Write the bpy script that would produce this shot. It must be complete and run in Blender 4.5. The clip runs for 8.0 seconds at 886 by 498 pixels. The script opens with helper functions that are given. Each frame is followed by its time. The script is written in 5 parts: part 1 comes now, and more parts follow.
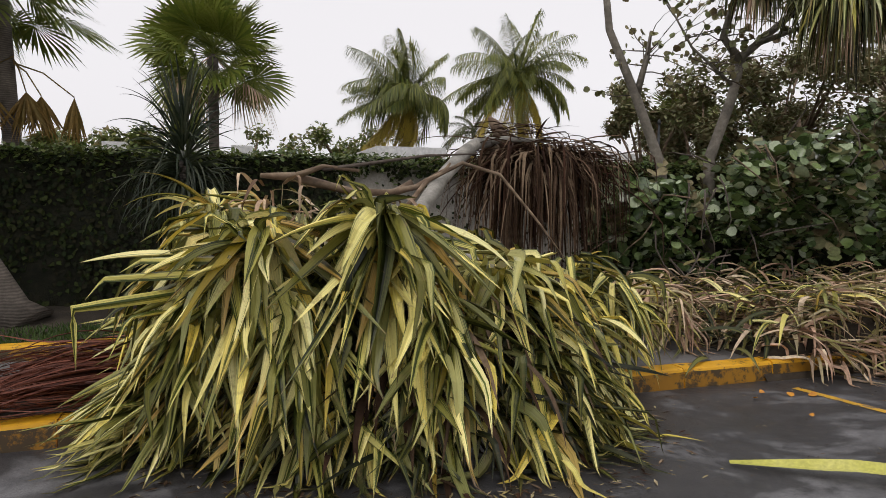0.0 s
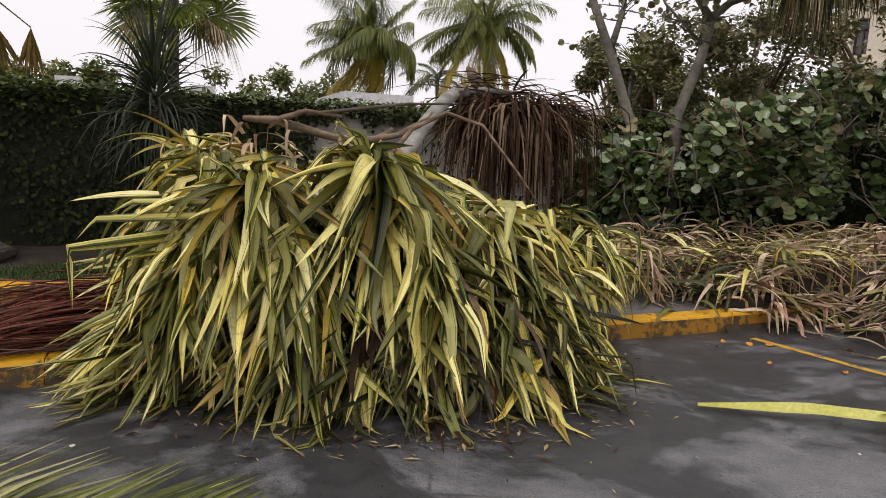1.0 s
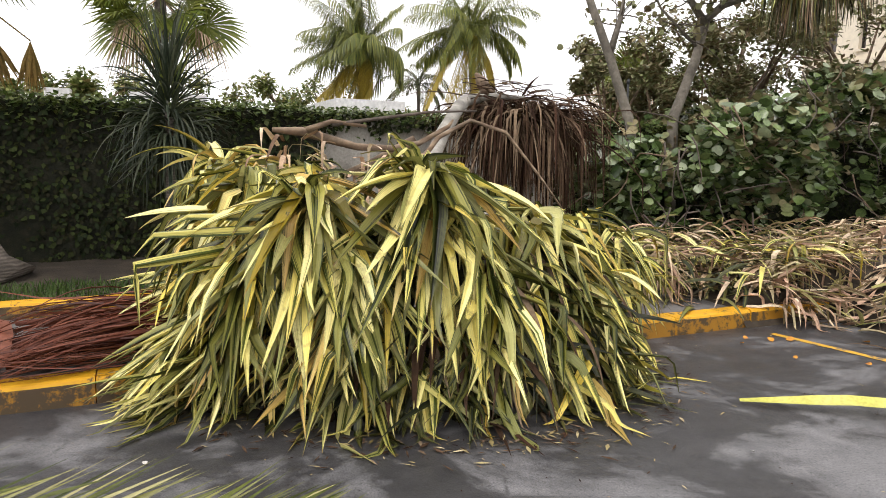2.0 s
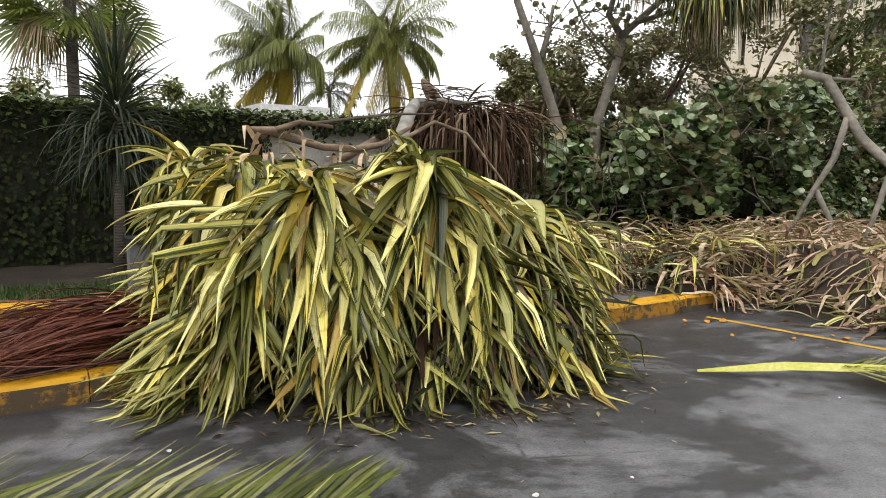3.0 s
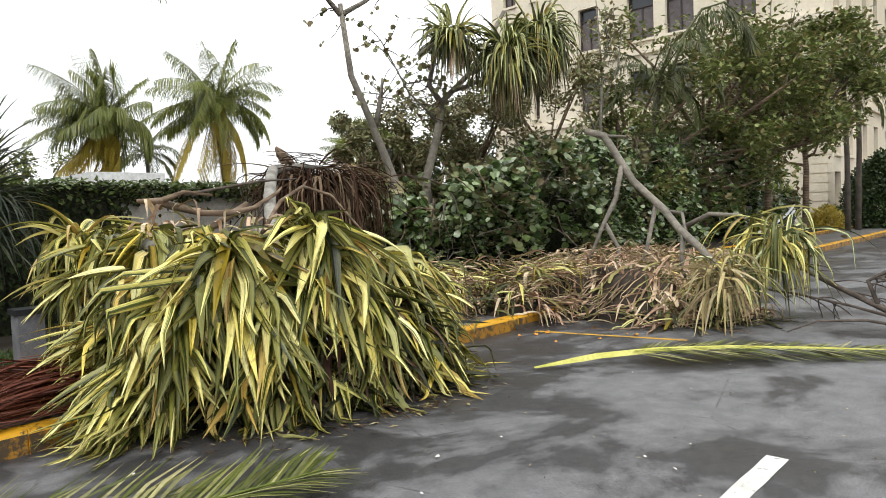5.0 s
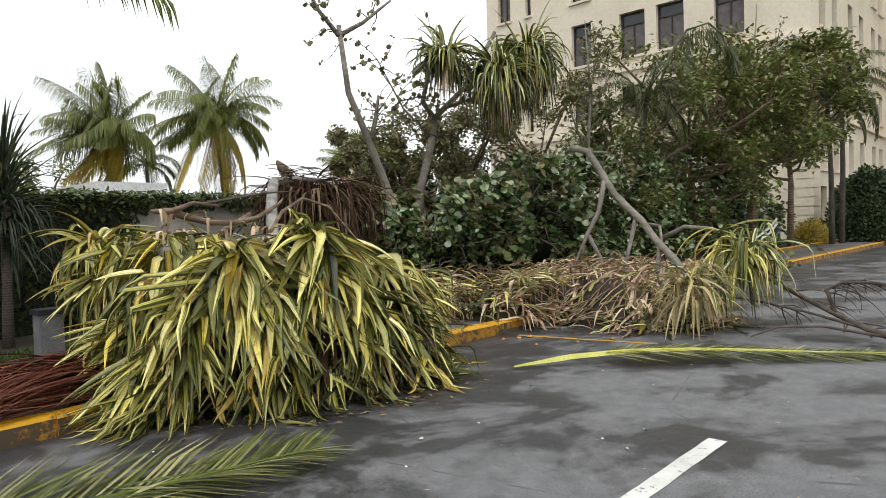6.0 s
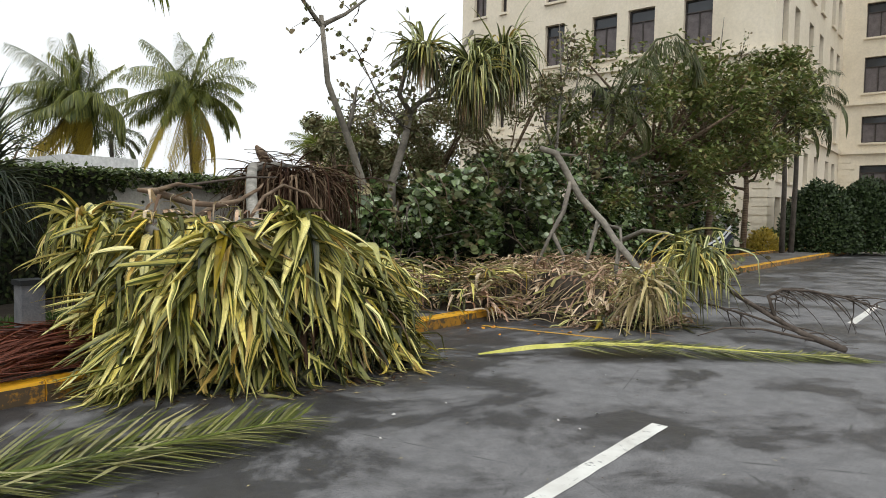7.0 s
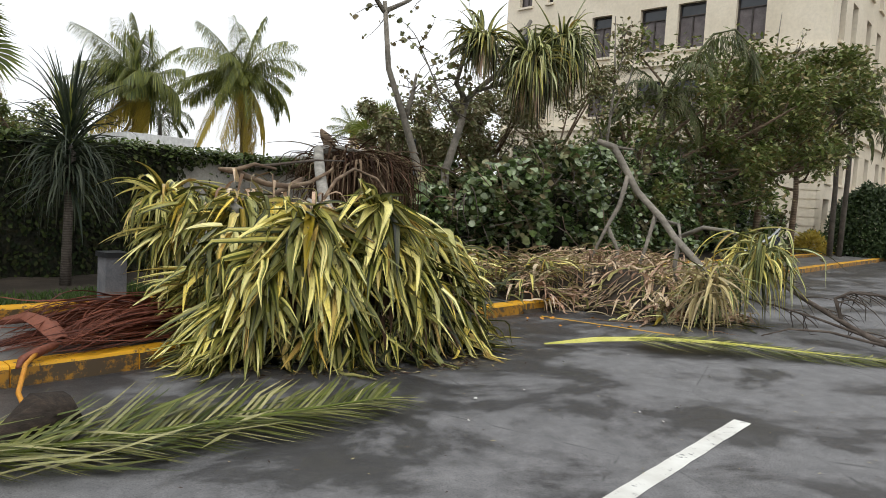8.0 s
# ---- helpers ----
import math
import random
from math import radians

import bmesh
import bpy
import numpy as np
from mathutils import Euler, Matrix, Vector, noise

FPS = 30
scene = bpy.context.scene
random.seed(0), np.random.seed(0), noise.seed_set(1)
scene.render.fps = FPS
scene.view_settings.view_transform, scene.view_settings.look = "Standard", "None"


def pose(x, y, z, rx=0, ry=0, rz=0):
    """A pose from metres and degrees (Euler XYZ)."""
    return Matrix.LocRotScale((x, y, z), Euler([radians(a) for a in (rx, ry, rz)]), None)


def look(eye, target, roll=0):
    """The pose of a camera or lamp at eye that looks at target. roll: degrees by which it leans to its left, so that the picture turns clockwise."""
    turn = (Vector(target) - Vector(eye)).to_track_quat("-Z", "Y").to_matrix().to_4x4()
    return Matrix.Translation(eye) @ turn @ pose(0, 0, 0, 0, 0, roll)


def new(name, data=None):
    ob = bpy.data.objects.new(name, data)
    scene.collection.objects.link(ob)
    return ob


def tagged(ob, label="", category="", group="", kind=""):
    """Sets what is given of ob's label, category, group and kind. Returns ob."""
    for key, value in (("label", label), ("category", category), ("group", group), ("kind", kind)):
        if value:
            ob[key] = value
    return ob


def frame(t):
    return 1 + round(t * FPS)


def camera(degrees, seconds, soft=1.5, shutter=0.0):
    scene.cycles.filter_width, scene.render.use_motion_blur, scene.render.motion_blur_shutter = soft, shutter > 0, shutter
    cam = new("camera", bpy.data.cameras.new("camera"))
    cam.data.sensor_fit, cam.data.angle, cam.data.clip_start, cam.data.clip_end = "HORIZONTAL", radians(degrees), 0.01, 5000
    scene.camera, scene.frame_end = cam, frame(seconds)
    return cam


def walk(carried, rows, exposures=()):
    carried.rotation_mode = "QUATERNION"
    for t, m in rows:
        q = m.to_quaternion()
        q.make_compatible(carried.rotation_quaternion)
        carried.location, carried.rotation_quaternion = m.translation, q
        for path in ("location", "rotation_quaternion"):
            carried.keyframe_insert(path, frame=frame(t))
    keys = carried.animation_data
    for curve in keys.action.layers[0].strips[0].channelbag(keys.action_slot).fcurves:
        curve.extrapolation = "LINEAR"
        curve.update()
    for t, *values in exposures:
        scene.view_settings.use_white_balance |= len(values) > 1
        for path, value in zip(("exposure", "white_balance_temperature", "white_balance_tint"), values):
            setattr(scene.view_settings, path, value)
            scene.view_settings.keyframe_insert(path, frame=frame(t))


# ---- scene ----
cam = camera(67.3, 8.0, 0.9)
PATH = [
    (0, (0.22, 0.148, 1.681), (0.032, 2.133, 1.532), 0.5),
    (0.5, (0.179, 0.064, 1.694), (-0.005, 2.047, 1.509), 0.5),
    (1, (-0.014, 0.035, 1.676), (-0.064, 2.013, 1.381), 2.4),
    (1.5, (-0.208, -0.004, 1.671), (-0.394, 1.961, 1.348), 2.7),
    (2, (-0.496, -0.044, 1.703), (-0.477, 1.936, 1.419), 1.2),
    (2.2, (-0.632, -0.08, 1.674), (-0.511, 1.903, 1.443), 1.7),
    (3.5, (-1.429, -0.422, 1.59), (-0.973, 1.506, 1.316), -0.1),
    (4, (-1.704, -0.585, 1.607), (-0.983, 1.262, 1.345), -0.8),
    (4.5, (-1.785, -0.949, 1.617), (-0.985, 0.876, 1.452), -1.9),
    (6, (-2.036, -1.981, 1.618), (-1.219, -0.156, 1.549), -1.8),
    (6.5, (-2.108, -2.104, 1.621), (-1.259, -0.298, 1.498), 2.3),
    (7, (-2.333, -2.323, 1.658), (-1.417, -0.548, 1.559), 1.2),
    (7.5, (-2.533, -2.341, 1.649), (-1.648, -0.551, 1.553), 1.6),
    (8, (-2.798, -2.173, 1.616), (-1.961, -0.361, 1.483), 3.3),
]
walk(cam, [(t, look(eye, target, roll)) for t, eye, target, roll in PATH],
     ((0, -0.47, 6550, 15), (0.8, -0.42, 6600, 17), (1.5, 0.11, 6700, 18), (2.0, 0.41, 6650, 14), (3.5, 0.08, 6500, 10),
      (4.5, 0.35, 6450, 9), (6, -0.03, 6400, 8), (7, -0.13, 6400, 8), (8, -0.10, 6400, 9)))

# ---- light ----
world = bpy.data.worlds.new("overcast_sky")
scene.world = world
world.use_nodes = True
wn = world.node_tree.nodes
wl = world.node_tree.links
sky = wn.new("ShaderNodeTexSky")
sky.sky_type = "NISHITA"
sky.sun_disc = False
sky.sun_elevation = radians(48)
sky.sun_rotation = radians(200)
sky.dust_density = 4.0
grey = wn.new("ShaderNodeHueSaturation")
grey.inputs["Saturation"].default_value = 0.12
wl.new(sky.outputs[0], grey.inputs["Color"])
cloud = wn.new("ShaderNodeMix")
cloud.data_type = "RGBA"
cloud.clamp_result = False
cloud.inputs[0].default_value = 0.8
cloud.inputs[7].default_value = (9.0, 9.1, 9.2, 1)
wl.new(grey.outputs[0], cloud.inputs[6])
wl.new(cloud.outputs[2], wn["Background"].inputs[0])
wn["Background"].inputs[1].default_value = 0.15
sun = new("sun", bpy.data.lights.new("sun", "SUN"))
sun.data.energy = 0.9
sun.data.angle = radians(22)
sun.data.color = (1.0, 0.97, 0.92)
sun.matrix_world = look((0, 0, 30), (9, 14, 0))

# ---- plan: u runs along the kerb, v away from the road ----
ANGLE = radians(23.5)
CU, SU = math.cos(ANGLE), math.sin(ANGLE)


def P(u, v, z=0.0):
    return Vector((u * CU - v * SU, 5.43 + u * SU + v * CU, z))


def UV(x, y):
    return x * CU + (y - 5.43) * SU, -x * SU + (y - 5.43) * CU


rnd = random.Random(7)


# ---- materials ----
def material(name, rough=0.7, metal=0.0, spec=0.5):
    m = bpy.data.materials.new(name)
    m.use_nodes = True
    b = m.node_tree.nodes["Principled BSDF"]
    b.inputs["Roughness"].default_value = rough
    b.inputs["Metallic"].default_value = metal
    b.inputs["Specular IOR Level"].default_value = spec
    return m, m.node_tree.nodes, m.node_tree.links, b


def node(nodes, kind, **values):
    n = nodes.new(kind)
    for key, value in values.items():
        n.inputs[key].default_value = value
    return n


def ramp(nodes, links, fac, stops):
    r = nodes.new("ShaderNodeValToRGB")
    while len(r.color_ramp.elements) < len(stops):
        r.color_ramp.elements.new(0.5)
    for e, (pos, col) in zip(r.color_ramp.elements, stops):
        e.position = pos
        e.color = (*col, 1)
    links.new(fac, r.inputs[0])
    return r.outputs[0]


def coords(nodes, links, scale=(1, 1, 1)):
    c = nodes.new("ShaderNodeTexCoord")
    m = nodes.new("ShaderNodeMapping")
    m.inputs["Scale"].default_value = scale
    links.new(c.outputs["Object"], m.inputs[0])
    return m.outputs[0]


def noise_tex(nodes, links, vec, scale, detail=4.0, rough=0.6, dist=0.0):
    n = node(nodes, "ShaderNodeTexNoise", Scale=scale, Detail=detail, Roughness=rough, Distortion=dist)
    links.new(vec, n.inputs["Vector"])
    return n.outputs["Fac"]


def mixc(nodes, links, fac, a, b, mode="MIX"):
    m = nodes.new("ShaderNodeMix")
    m.data_type = "RGBA"
    m.blend_type = mode
    for socket, value in ((m.inputs[0], fac), (m.inputs[6], a), (m.inputs[7], b)):
        if isinstance(value, (int, float)):
            socket.default_value = value
        elif isinstance(value, tuple):
            socket.default_value = (*value, 1)
        else:
            links.new(value, socket)
    return m.outputs[2]


def bump(nodes, links, b, height, strength=0.3, dist=0.02):
    n = node(nodes, "ShaderNodeBump", Strength=strength, Distance=dist)
    links.new(height, n.inputs["Height"])
    links.new(n.outputs[0], b.inputs["Normal"])


def math_node(nodes, links, op, a, b=None, c=None):
    n = nodes.new("ShaderNodeMath")
    n.operation = op
    for i, value in enumerate((a, b, c)):
        if value is None:
            continue
        if isinstance(value, (int, float)):
            n.inputs[i].default_value = value
        else:
            links.new(value, n.inputs[i])
    return n.outputs[0]


def mottled(name, c1, c2, c3, scale=3.0, fine=40.0, rough=0.8, relief=0.3, dist=0.01, stretch=(1, 1, 1), spec=0.4, tone_range=0.22):
    m, n, l, b = material(name, rough, 0.0, spec)
    vec = coords(n, l, stretch)
    big = noise_tex(n, l, vec, scale, 5)
    small = noise_tex(n, l, vec, fine, 4)
    base = ramp(n, l, big, [(0.3, c1), (0.52, c2), (0.7, c3)])
    tone = ramp(n, l, small, [(0.3, (1 - tone_range,) * 3), (0.7, (1 + tone_range * 0.6,) * 3)])
    l.new(mixc(n, l, 1.0, base, tone, "MULTIPLY"), b.inputs["Base Color"])
    bump(n, l, b, small, relief, dist)
    return m


def per_leaf(n, l):
    """A number from 0 to 1 that differs from leaf to leaf."""
    info = n.new("ShaderNodeObjectInfo")
    geo = n.new("ShaderNodeNewGeometry")
    return math_node(n, l, "FRACT", math_node(n, l, "ADD", info.outputs["Random"], geo.outputs["Random Per Island"]))


def leaf_mix(m, n, l, b, amount=0.25, tint=(0.5, 0.6, 0.1)):
    """Some light passes through a leaf."""
    tr = node(n, "ShaderNodeBsdfTranslucent")
    mx = node(n, "ShaderNodeMixShader", Fac=amount)
    col = b.inputs["Base Color"].links[0].from_socket
    l.new(col, tr.inputs[0])
    l.new(b.outputs[0], mx.inputs[1])
    l.new(tr.outputs[0], mx.inputs[2])
    l.new(mx.outputs[0], n["Material Output"].inputs[0])


def striped_leaf(name, margin, centre, edge=0.2, dry=0.25, rough=0.42):
    """Strap leaf with pale margins, a green middle band, fine streaks and dry tips."""
    m, n, l, b = material(name, rough, 0.0, 0.35)
    uv = n.new("ShaderNodeUVMap")
    sep = n.new("ShaderNodeSeparateXYZ")
    l.new(uv.outputs[0], sep.inputs[0])
    rand = per_leaf(n, l)
    comb = n.new("ShaderNodeCombineXYZ")
    l.new(math_node(n, l, "MULTIPLY", sep.outputs[0], 9.0), comb.inputs[0])
    l.new(math_node(n, l, "MULTIPLY", sep.outputs[1], 1.3), comb.inputs[1])
    l.new(math_node(n, l, "MULTIPLY", rand, 37.0), comb.inputs[2])
    streak = noise_tex(n, l, comb.outputs[0], 1.6, 4, 0.7)
    lines = n.new("ShaderNodeCombineXYZ")
    l.new(math_node(n, l, "MULTIPLY", sep.outputs[0], 17.0), lines.inputs[0])
    l.new(math_node(n, l, "MULTIPLY", sep.outputs[1], 0.5), lines.inputs[1])
    l.new(math_node(n, l, "MULTIPLY", rand, 91.0), lines.inputs[2])
    pin = noise_tex(n, l, lines.outputs[0], 1.0, 2, 0.5)
    off = math_node(n, l, "ABSOLUTE", math_node(n, l, "SUBTRACT", sep.outputs[0], 0.5))
    pick = math_node(n, l, "GREATER_THAN", math_node(n, l, "FRACT", math_node(n, l, "MULTIPLY", rand, 7.7)), 0.45)
    turned = math_node(n, l, "MULTIPLY", math_node(n, l, "SUBTRACT", 0.5, math_node(n, l, "MULTIPLY", off, 2.0)), pick)
    off = math_node(n, l, "ADD", off, turned)
    off = math_node(n, l, "ADD", off, math_node(n, l, "MULTIPLY", math_node(n, l, "SUBTRACT", streak, 0.5), 0.35))
    off = math_node(n, l, "ADD", off, math_node(n, l, "MULTIPLY", math_node(n, l, "SUBTRACT", pin, 0.5), 0.95))
    off = math_node(n, l, "ADD", off, math_node(n, l, "MULTIPLY", math_node(n, l, "SUBTRACT", rand, 0.4), 0.3))
    band = ramp(n, l, off, [(edge - 0.1, (0, 0, 0)), (edge + 0.07, (1, 1, 1))])
    pale = ramp(n, l, rand, [(0.0, (margin[0] * 0.72, margin[1] * 0.78, margin[2] * 0.8)), (0.3, margin), (0.55, (margin[0] * 1.06, margin[1] * 1.1, margin[2] * 1.6)), (0.8, (margin[0] * 0.9, margin[1] * 0.98, margin[2] * 1.5)), (0.95, (margin[0] * 1.02, margin[1] * 0.98, margin[2] * 0.7)), (1.0, (margin[0] * 1.02, margin[1] * 0.80, margin[2] * 0.3))])
    green = ramp(n, l, rand, [(0.0, centre), (0.35, tuple(c * 1.3 for c in centre)), (0.6, tuple(c * 2.0 for c in centre)), (1.0, tuple(c * 0.9 for c in centre))])
    col = mixc(n, l, band, green, pale)
    second = math_node(n, l, "FRACT", math_node(n, l, "MULTIPLY", rand, 17.3))
    col = mixc(n, l, 1.0, col, ramp(n, l, second, [(0.0, (0.12, 0.14, 0.09)), (0.34, (0.38, 0.41, 0.3)), (0.55, (1.0, 1.0, 0.92)), (0.75, (1.12, 1.12, 1.2)), (0.90, (0.98, 0.97, 0.9)), (0.965, (0.78, 0.62, 0.44)), (1.0, (0.5, 0.36, 0.26))]), "MULTIPLY")
    fine = ramp(n, l, streak, [(0.25, (0.62, 0.64, 0.58)), (0.7, (1.12, 1.12, 1.12))])
    col = mixc(n, l, 1.0, col, fine, "MULTIPLY")
    tip = math_node(n, l, "ADD", sep.outputs[1], math_node(n, l, "MULTIPLY", math_node(n, l, "SUBTRACT", streak, 0.5), 0.25))
    col = mixc(n, l, ramp(n, l, tip, [(0.93, (0, 0, 0)), (1.0, (1, 1, 1))]), col, (0.22, 0.15, 0.06))
    blotch = noise_tex(n, l, coords(n, l), 14.0, 4, 0.7)
    spots = ramp(n, l, math_node(n, l, "ADD", blotch, math_node(n, l, "MULTIPLY", rand, 0.1)), [(0.66 - dry * 0.1, (0, 0, 0)), (0.75, (1, 1, 1))])
    col = mixc(n, l, math_node(n, l, "MULTIPLY", spots, 0.45), col, (0.25, 0.17, 0.06))
    l.new(col, b.inputs["Base Color"])
    bump(n, l, b, streak, 0.25, 0.004)
    leaf_mix(m, n, l, b, 0.08)
    return m


def plain_leaf(name, colours, rough=0.5, through_light=0.2, spec=0.4, streaks=True):
    """Leaf whose tone differs from leaf to leaf, with streaks along it."""
    m, n, l, b = material(name, rough, 0.0, spec)
    rand = per_leaf(n, l)
    k = len(colours) - 1
    col = ramp(n, l, rand, [(i / k, c) for i, c in enumerate(colours)])
    fine = noise_tex(n, l, coords(n, l), 25.0, 4, 0.7)
    tone = ramp(n, l, fine, [(0.3, (0.68, 0.68, 0.66)), (0.7, (1.2, 1.2, 1.15))])
    l.new(mixc(n, l, 1.0, col, tone, "MULTIPLY"), b.inputs["Base Color"])
    bump(n, l, b, fine, 0.2, 0.004)
    leaf_mix(m, n, l, b, through_light)
    return m


def asphalt_material():
    m, n, l, b = material("wet_asphalt", 0.6, 0.0, 0.5)
    vec = coords(n, l)
    grain = noise_tex(n, l, vec, 95.0, 4, 0.75)
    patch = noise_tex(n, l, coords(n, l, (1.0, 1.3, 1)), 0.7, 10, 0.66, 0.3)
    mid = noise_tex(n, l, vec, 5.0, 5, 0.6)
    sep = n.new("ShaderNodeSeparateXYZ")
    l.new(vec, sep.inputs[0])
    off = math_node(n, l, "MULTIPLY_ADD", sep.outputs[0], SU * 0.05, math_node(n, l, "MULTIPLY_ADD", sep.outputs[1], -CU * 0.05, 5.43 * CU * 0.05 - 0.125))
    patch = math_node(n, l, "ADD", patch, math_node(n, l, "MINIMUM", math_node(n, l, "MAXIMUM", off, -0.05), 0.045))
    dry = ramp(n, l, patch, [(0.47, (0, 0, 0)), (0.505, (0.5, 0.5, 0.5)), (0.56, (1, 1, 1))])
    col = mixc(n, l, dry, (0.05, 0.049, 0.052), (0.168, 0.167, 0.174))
    tone = ramp(n, l, mid, [(0.25, (0.7, 0.7, 0.7)), (0.75, (1.25, 1.24, 1.22))])
    col = mixc(n, l, 1.0, col, tone, "MULTIPLY")
    gr = ramp(n, l, grain, [(0.27, (0.5, 0.5, 0.5)), (0.73, (1.45, 1.45, 1.43))])
    col = mixc(n, l, 1.0, col, gr, "MULTIPLY")
    pits = noise_tex(n, l, vec, 48.0, 4, 0.75)
    col = mixc(n, l, 1.0, col, ramp(n, l, pits, [(0.33, (0.4, 0.4, 0.4)), (0.44, (1, 1, 1)), (0.62, (1, 1, 1)), (0.72, (1.6, 1.6, 1.58))]), "MULTIPLY")
    vor = node(n, "ShaderNodeTexVoronoi", Scale=0.55)
    vor.feature = "DISTANCE_TO_EDGE"
    wob = mixc(n, l, 0.12, vec, node(n, "ShaderNodeTexNoise", Scale=3.0).outputs["Color"], "ADD")
    l.new(wob, vor.inputs["Vector"])
    crack = ramp(n, l, vor.outputs["Distance"], [(0.0, (1, 1, 1)), (0.008, (0, 0, 0))])
    crack = math_node(n, l, "MULTIPLY", crack, ramp(n, l, mid, [(0.45, (0, 0, 0)), (0.6, (1, 1, 1))]))
    col = mixc(n, l, math_node(n, l, "MULTIPLY", crack, 0.75), col, (0.03, 0.03, 0.03))
    l.new(col, b.inputs["Base Color"])
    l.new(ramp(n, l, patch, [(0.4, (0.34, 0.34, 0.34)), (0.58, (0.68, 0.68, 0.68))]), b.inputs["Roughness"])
    bump(n, l, b, grain, 0.35, 0.006)
    return m


def paint_material(name, colour, under, amount=0.55, scale=9.0, rough=0.6):
    """Road paint with chips through which the ground shows."""
    m, n, l, b = material(name, rough)
    vec = coords(n, l)
    chip = noise_tex(n, l, vec, scale, 8, 0.75)
    mask = ramp(n, l, chip, [(amount, (0, 0, 0)), (amount + 0.06, (1, 1, 1))])
    grime = noise_tex(n, l, vec, 2.2, 5)
    c = mixc(n, l, 1.0, colour, ramp(n, l, grime, [(0.3, (0.72, 0.7, 0.66)), (0.65, (1.08, 1.08, 1.05))]), "MULTIPLY")
    l.new(mixc(n, l, mask, c, under), b.inputs["Base Color"])
    bump(n, l, b, chip, 0.3, 0.005)
    return m


def bark_material(name, c1, c2, rings=18.0):
    m, n, l, b = material(name, 0.85)
    vec = coords(n, l)
    wave = node(n, "ShaderNodeTexWave", Scale=rings * 0.16, Distortion=3.0, Detail=3.0)
    wave.bands_direction = "Z"
    l.new(vec, wave.inputs["Vector"])
    fine = noise_tex(n, l, vec, 22.0, 6, 0.7)
    col = mixc(n, l, wave.outputs["Fac"], c1, c2)
    blot = ramp(n, l, noise_tex(n, l, vec, 3.0, 4), [(0.35, (0.6, 0.6, 0.58)), (0.65, (1.15, 1.15, 1.12))])
    col = mixc(n, l, 1.0, col, blot, "MULTIPLY")
    col = mixc(n, l, 1.0, col, ramp(n, l, fine, [(0.25, (0.65, 0.65, 0.62)), (0.75, (1.2, 1.2, 1.2))]), "MULTIPLY")
    l.new(col, b.inputs["Base Color"])
    bump(n, l, b, math_node(n, l, "ADD", fine, wave.outputs["Fac"]), 0.4, 0.01)
    return m


def glass_material(name, tint):
    m, n, l, b = material(name, 0.12, 0.0, 0.5)
    vec = coords(n, l)
    l.new(ramp(n, l, noise_tex(n, l, vec, 0.6, 3), [(0.3, tint), (0.7, tuple(c * 1.5 for c in tint))]), b.inputs["Base Color"])
    return m


ASPHALT = asphalt_material()
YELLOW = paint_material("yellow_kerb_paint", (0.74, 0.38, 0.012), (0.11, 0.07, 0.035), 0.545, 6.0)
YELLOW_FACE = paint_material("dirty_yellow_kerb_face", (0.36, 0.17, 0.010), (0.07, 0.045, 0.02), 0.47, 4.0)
YELLOW_LINE = paint_material("worn_yellow_line", (0.60, 0.34, 0.03), (0.12, 0.11, 0.10), 0.54, 9.0)
WHITE_LINE = paint_material("worn_white_line", (0.74, 0.74, 0.72), (0.13, 0.13, 0.13), 0.585, 11.0)
PAVING = mottled("grey_sidewalk", (0.09, 0.085, 0.08), (0.15, 0.142, 0.135), (0.22, 0.21, 0.20), 1.4, 60, 0.75)
SOIL = mottled("dark_soil", (0.022, 0.016, 0.011), (0.04, 0.03, 0.02), (0.075, 0.058, 0.04), 2.2, 30, 0.95, 0.6)
STUCCO = mottled("stained_stucco", (0.20, 0.185, 0.16), (0.36, 0.34, 0.30), (0.46, 0.44, 0.39), 1.6, 30, 0.9, 0.4)
CREAM = mottled("cream_facade", (0.66, 0.58, 0.45), (0.75, 0.67, 0.53), (0.80, 0.72, 0.59), 0.25, 6, 0.9, 0.02, tone_range=0.08)
WHITE_WALL = mottled("white_render", (0.62, 0.62, 0.60), (0.74, 0.74, 0.72), (0.80, 0.80, 0.78), 0.5, 12, 0.85, 0.15)
VARIEGATED = striped_leaf("variegated_strap_leaf", (0.92, 0.79, 0.24), (0.058, 0.078, 0.012), 0.17, 0.2, 0.34)
# Dull leaves; the dark tone also stands in for shade inside the heap.
VARIEGATED_DULL_SHADED = striped_leaf("dull_shaded_variegated_leaf", (0.14, 0.135, 0.03), (0.016, 0.024, 0.005), 0.25, 0.5, 0.5)
VARIEGATED_PALE = striped_leaf("pale_variegated_leaf", (0.68, 0.65, 0.27), (0.06, 0.085, 0.02), 0.2, 0.3, 0.42)
DRY_LEAF = plain_leaf("dry_strap_leaf", [(0.14, 0.08, 0.045), (0.58, 0.40, 0.27), (0.82, 0.68, 0.5), (0.24, 0.14, 0.09), (0.68, 0.46, 0.34), (0.36, 0.34, 0.12), (0.13, 0.08, 0.045), (0.56, 0.48, 0.30)], 0.7, 0.08)
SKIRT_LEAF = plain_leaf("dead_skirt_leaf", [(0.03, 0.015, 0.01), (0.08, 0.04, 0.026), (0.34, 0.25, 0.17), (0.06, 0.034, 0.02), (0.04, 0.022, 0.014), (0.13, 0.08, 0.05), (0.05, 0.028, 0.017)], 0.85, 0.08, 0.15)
RED_FROND = plain_leaf("red_brown_frond", [(0.05, 0.013, 0.008), (0.17, 0.048, 0.026), (0.26, 0.09, 0.055), (0.085, 0.022, 0.013)], 0.6, 0.1)
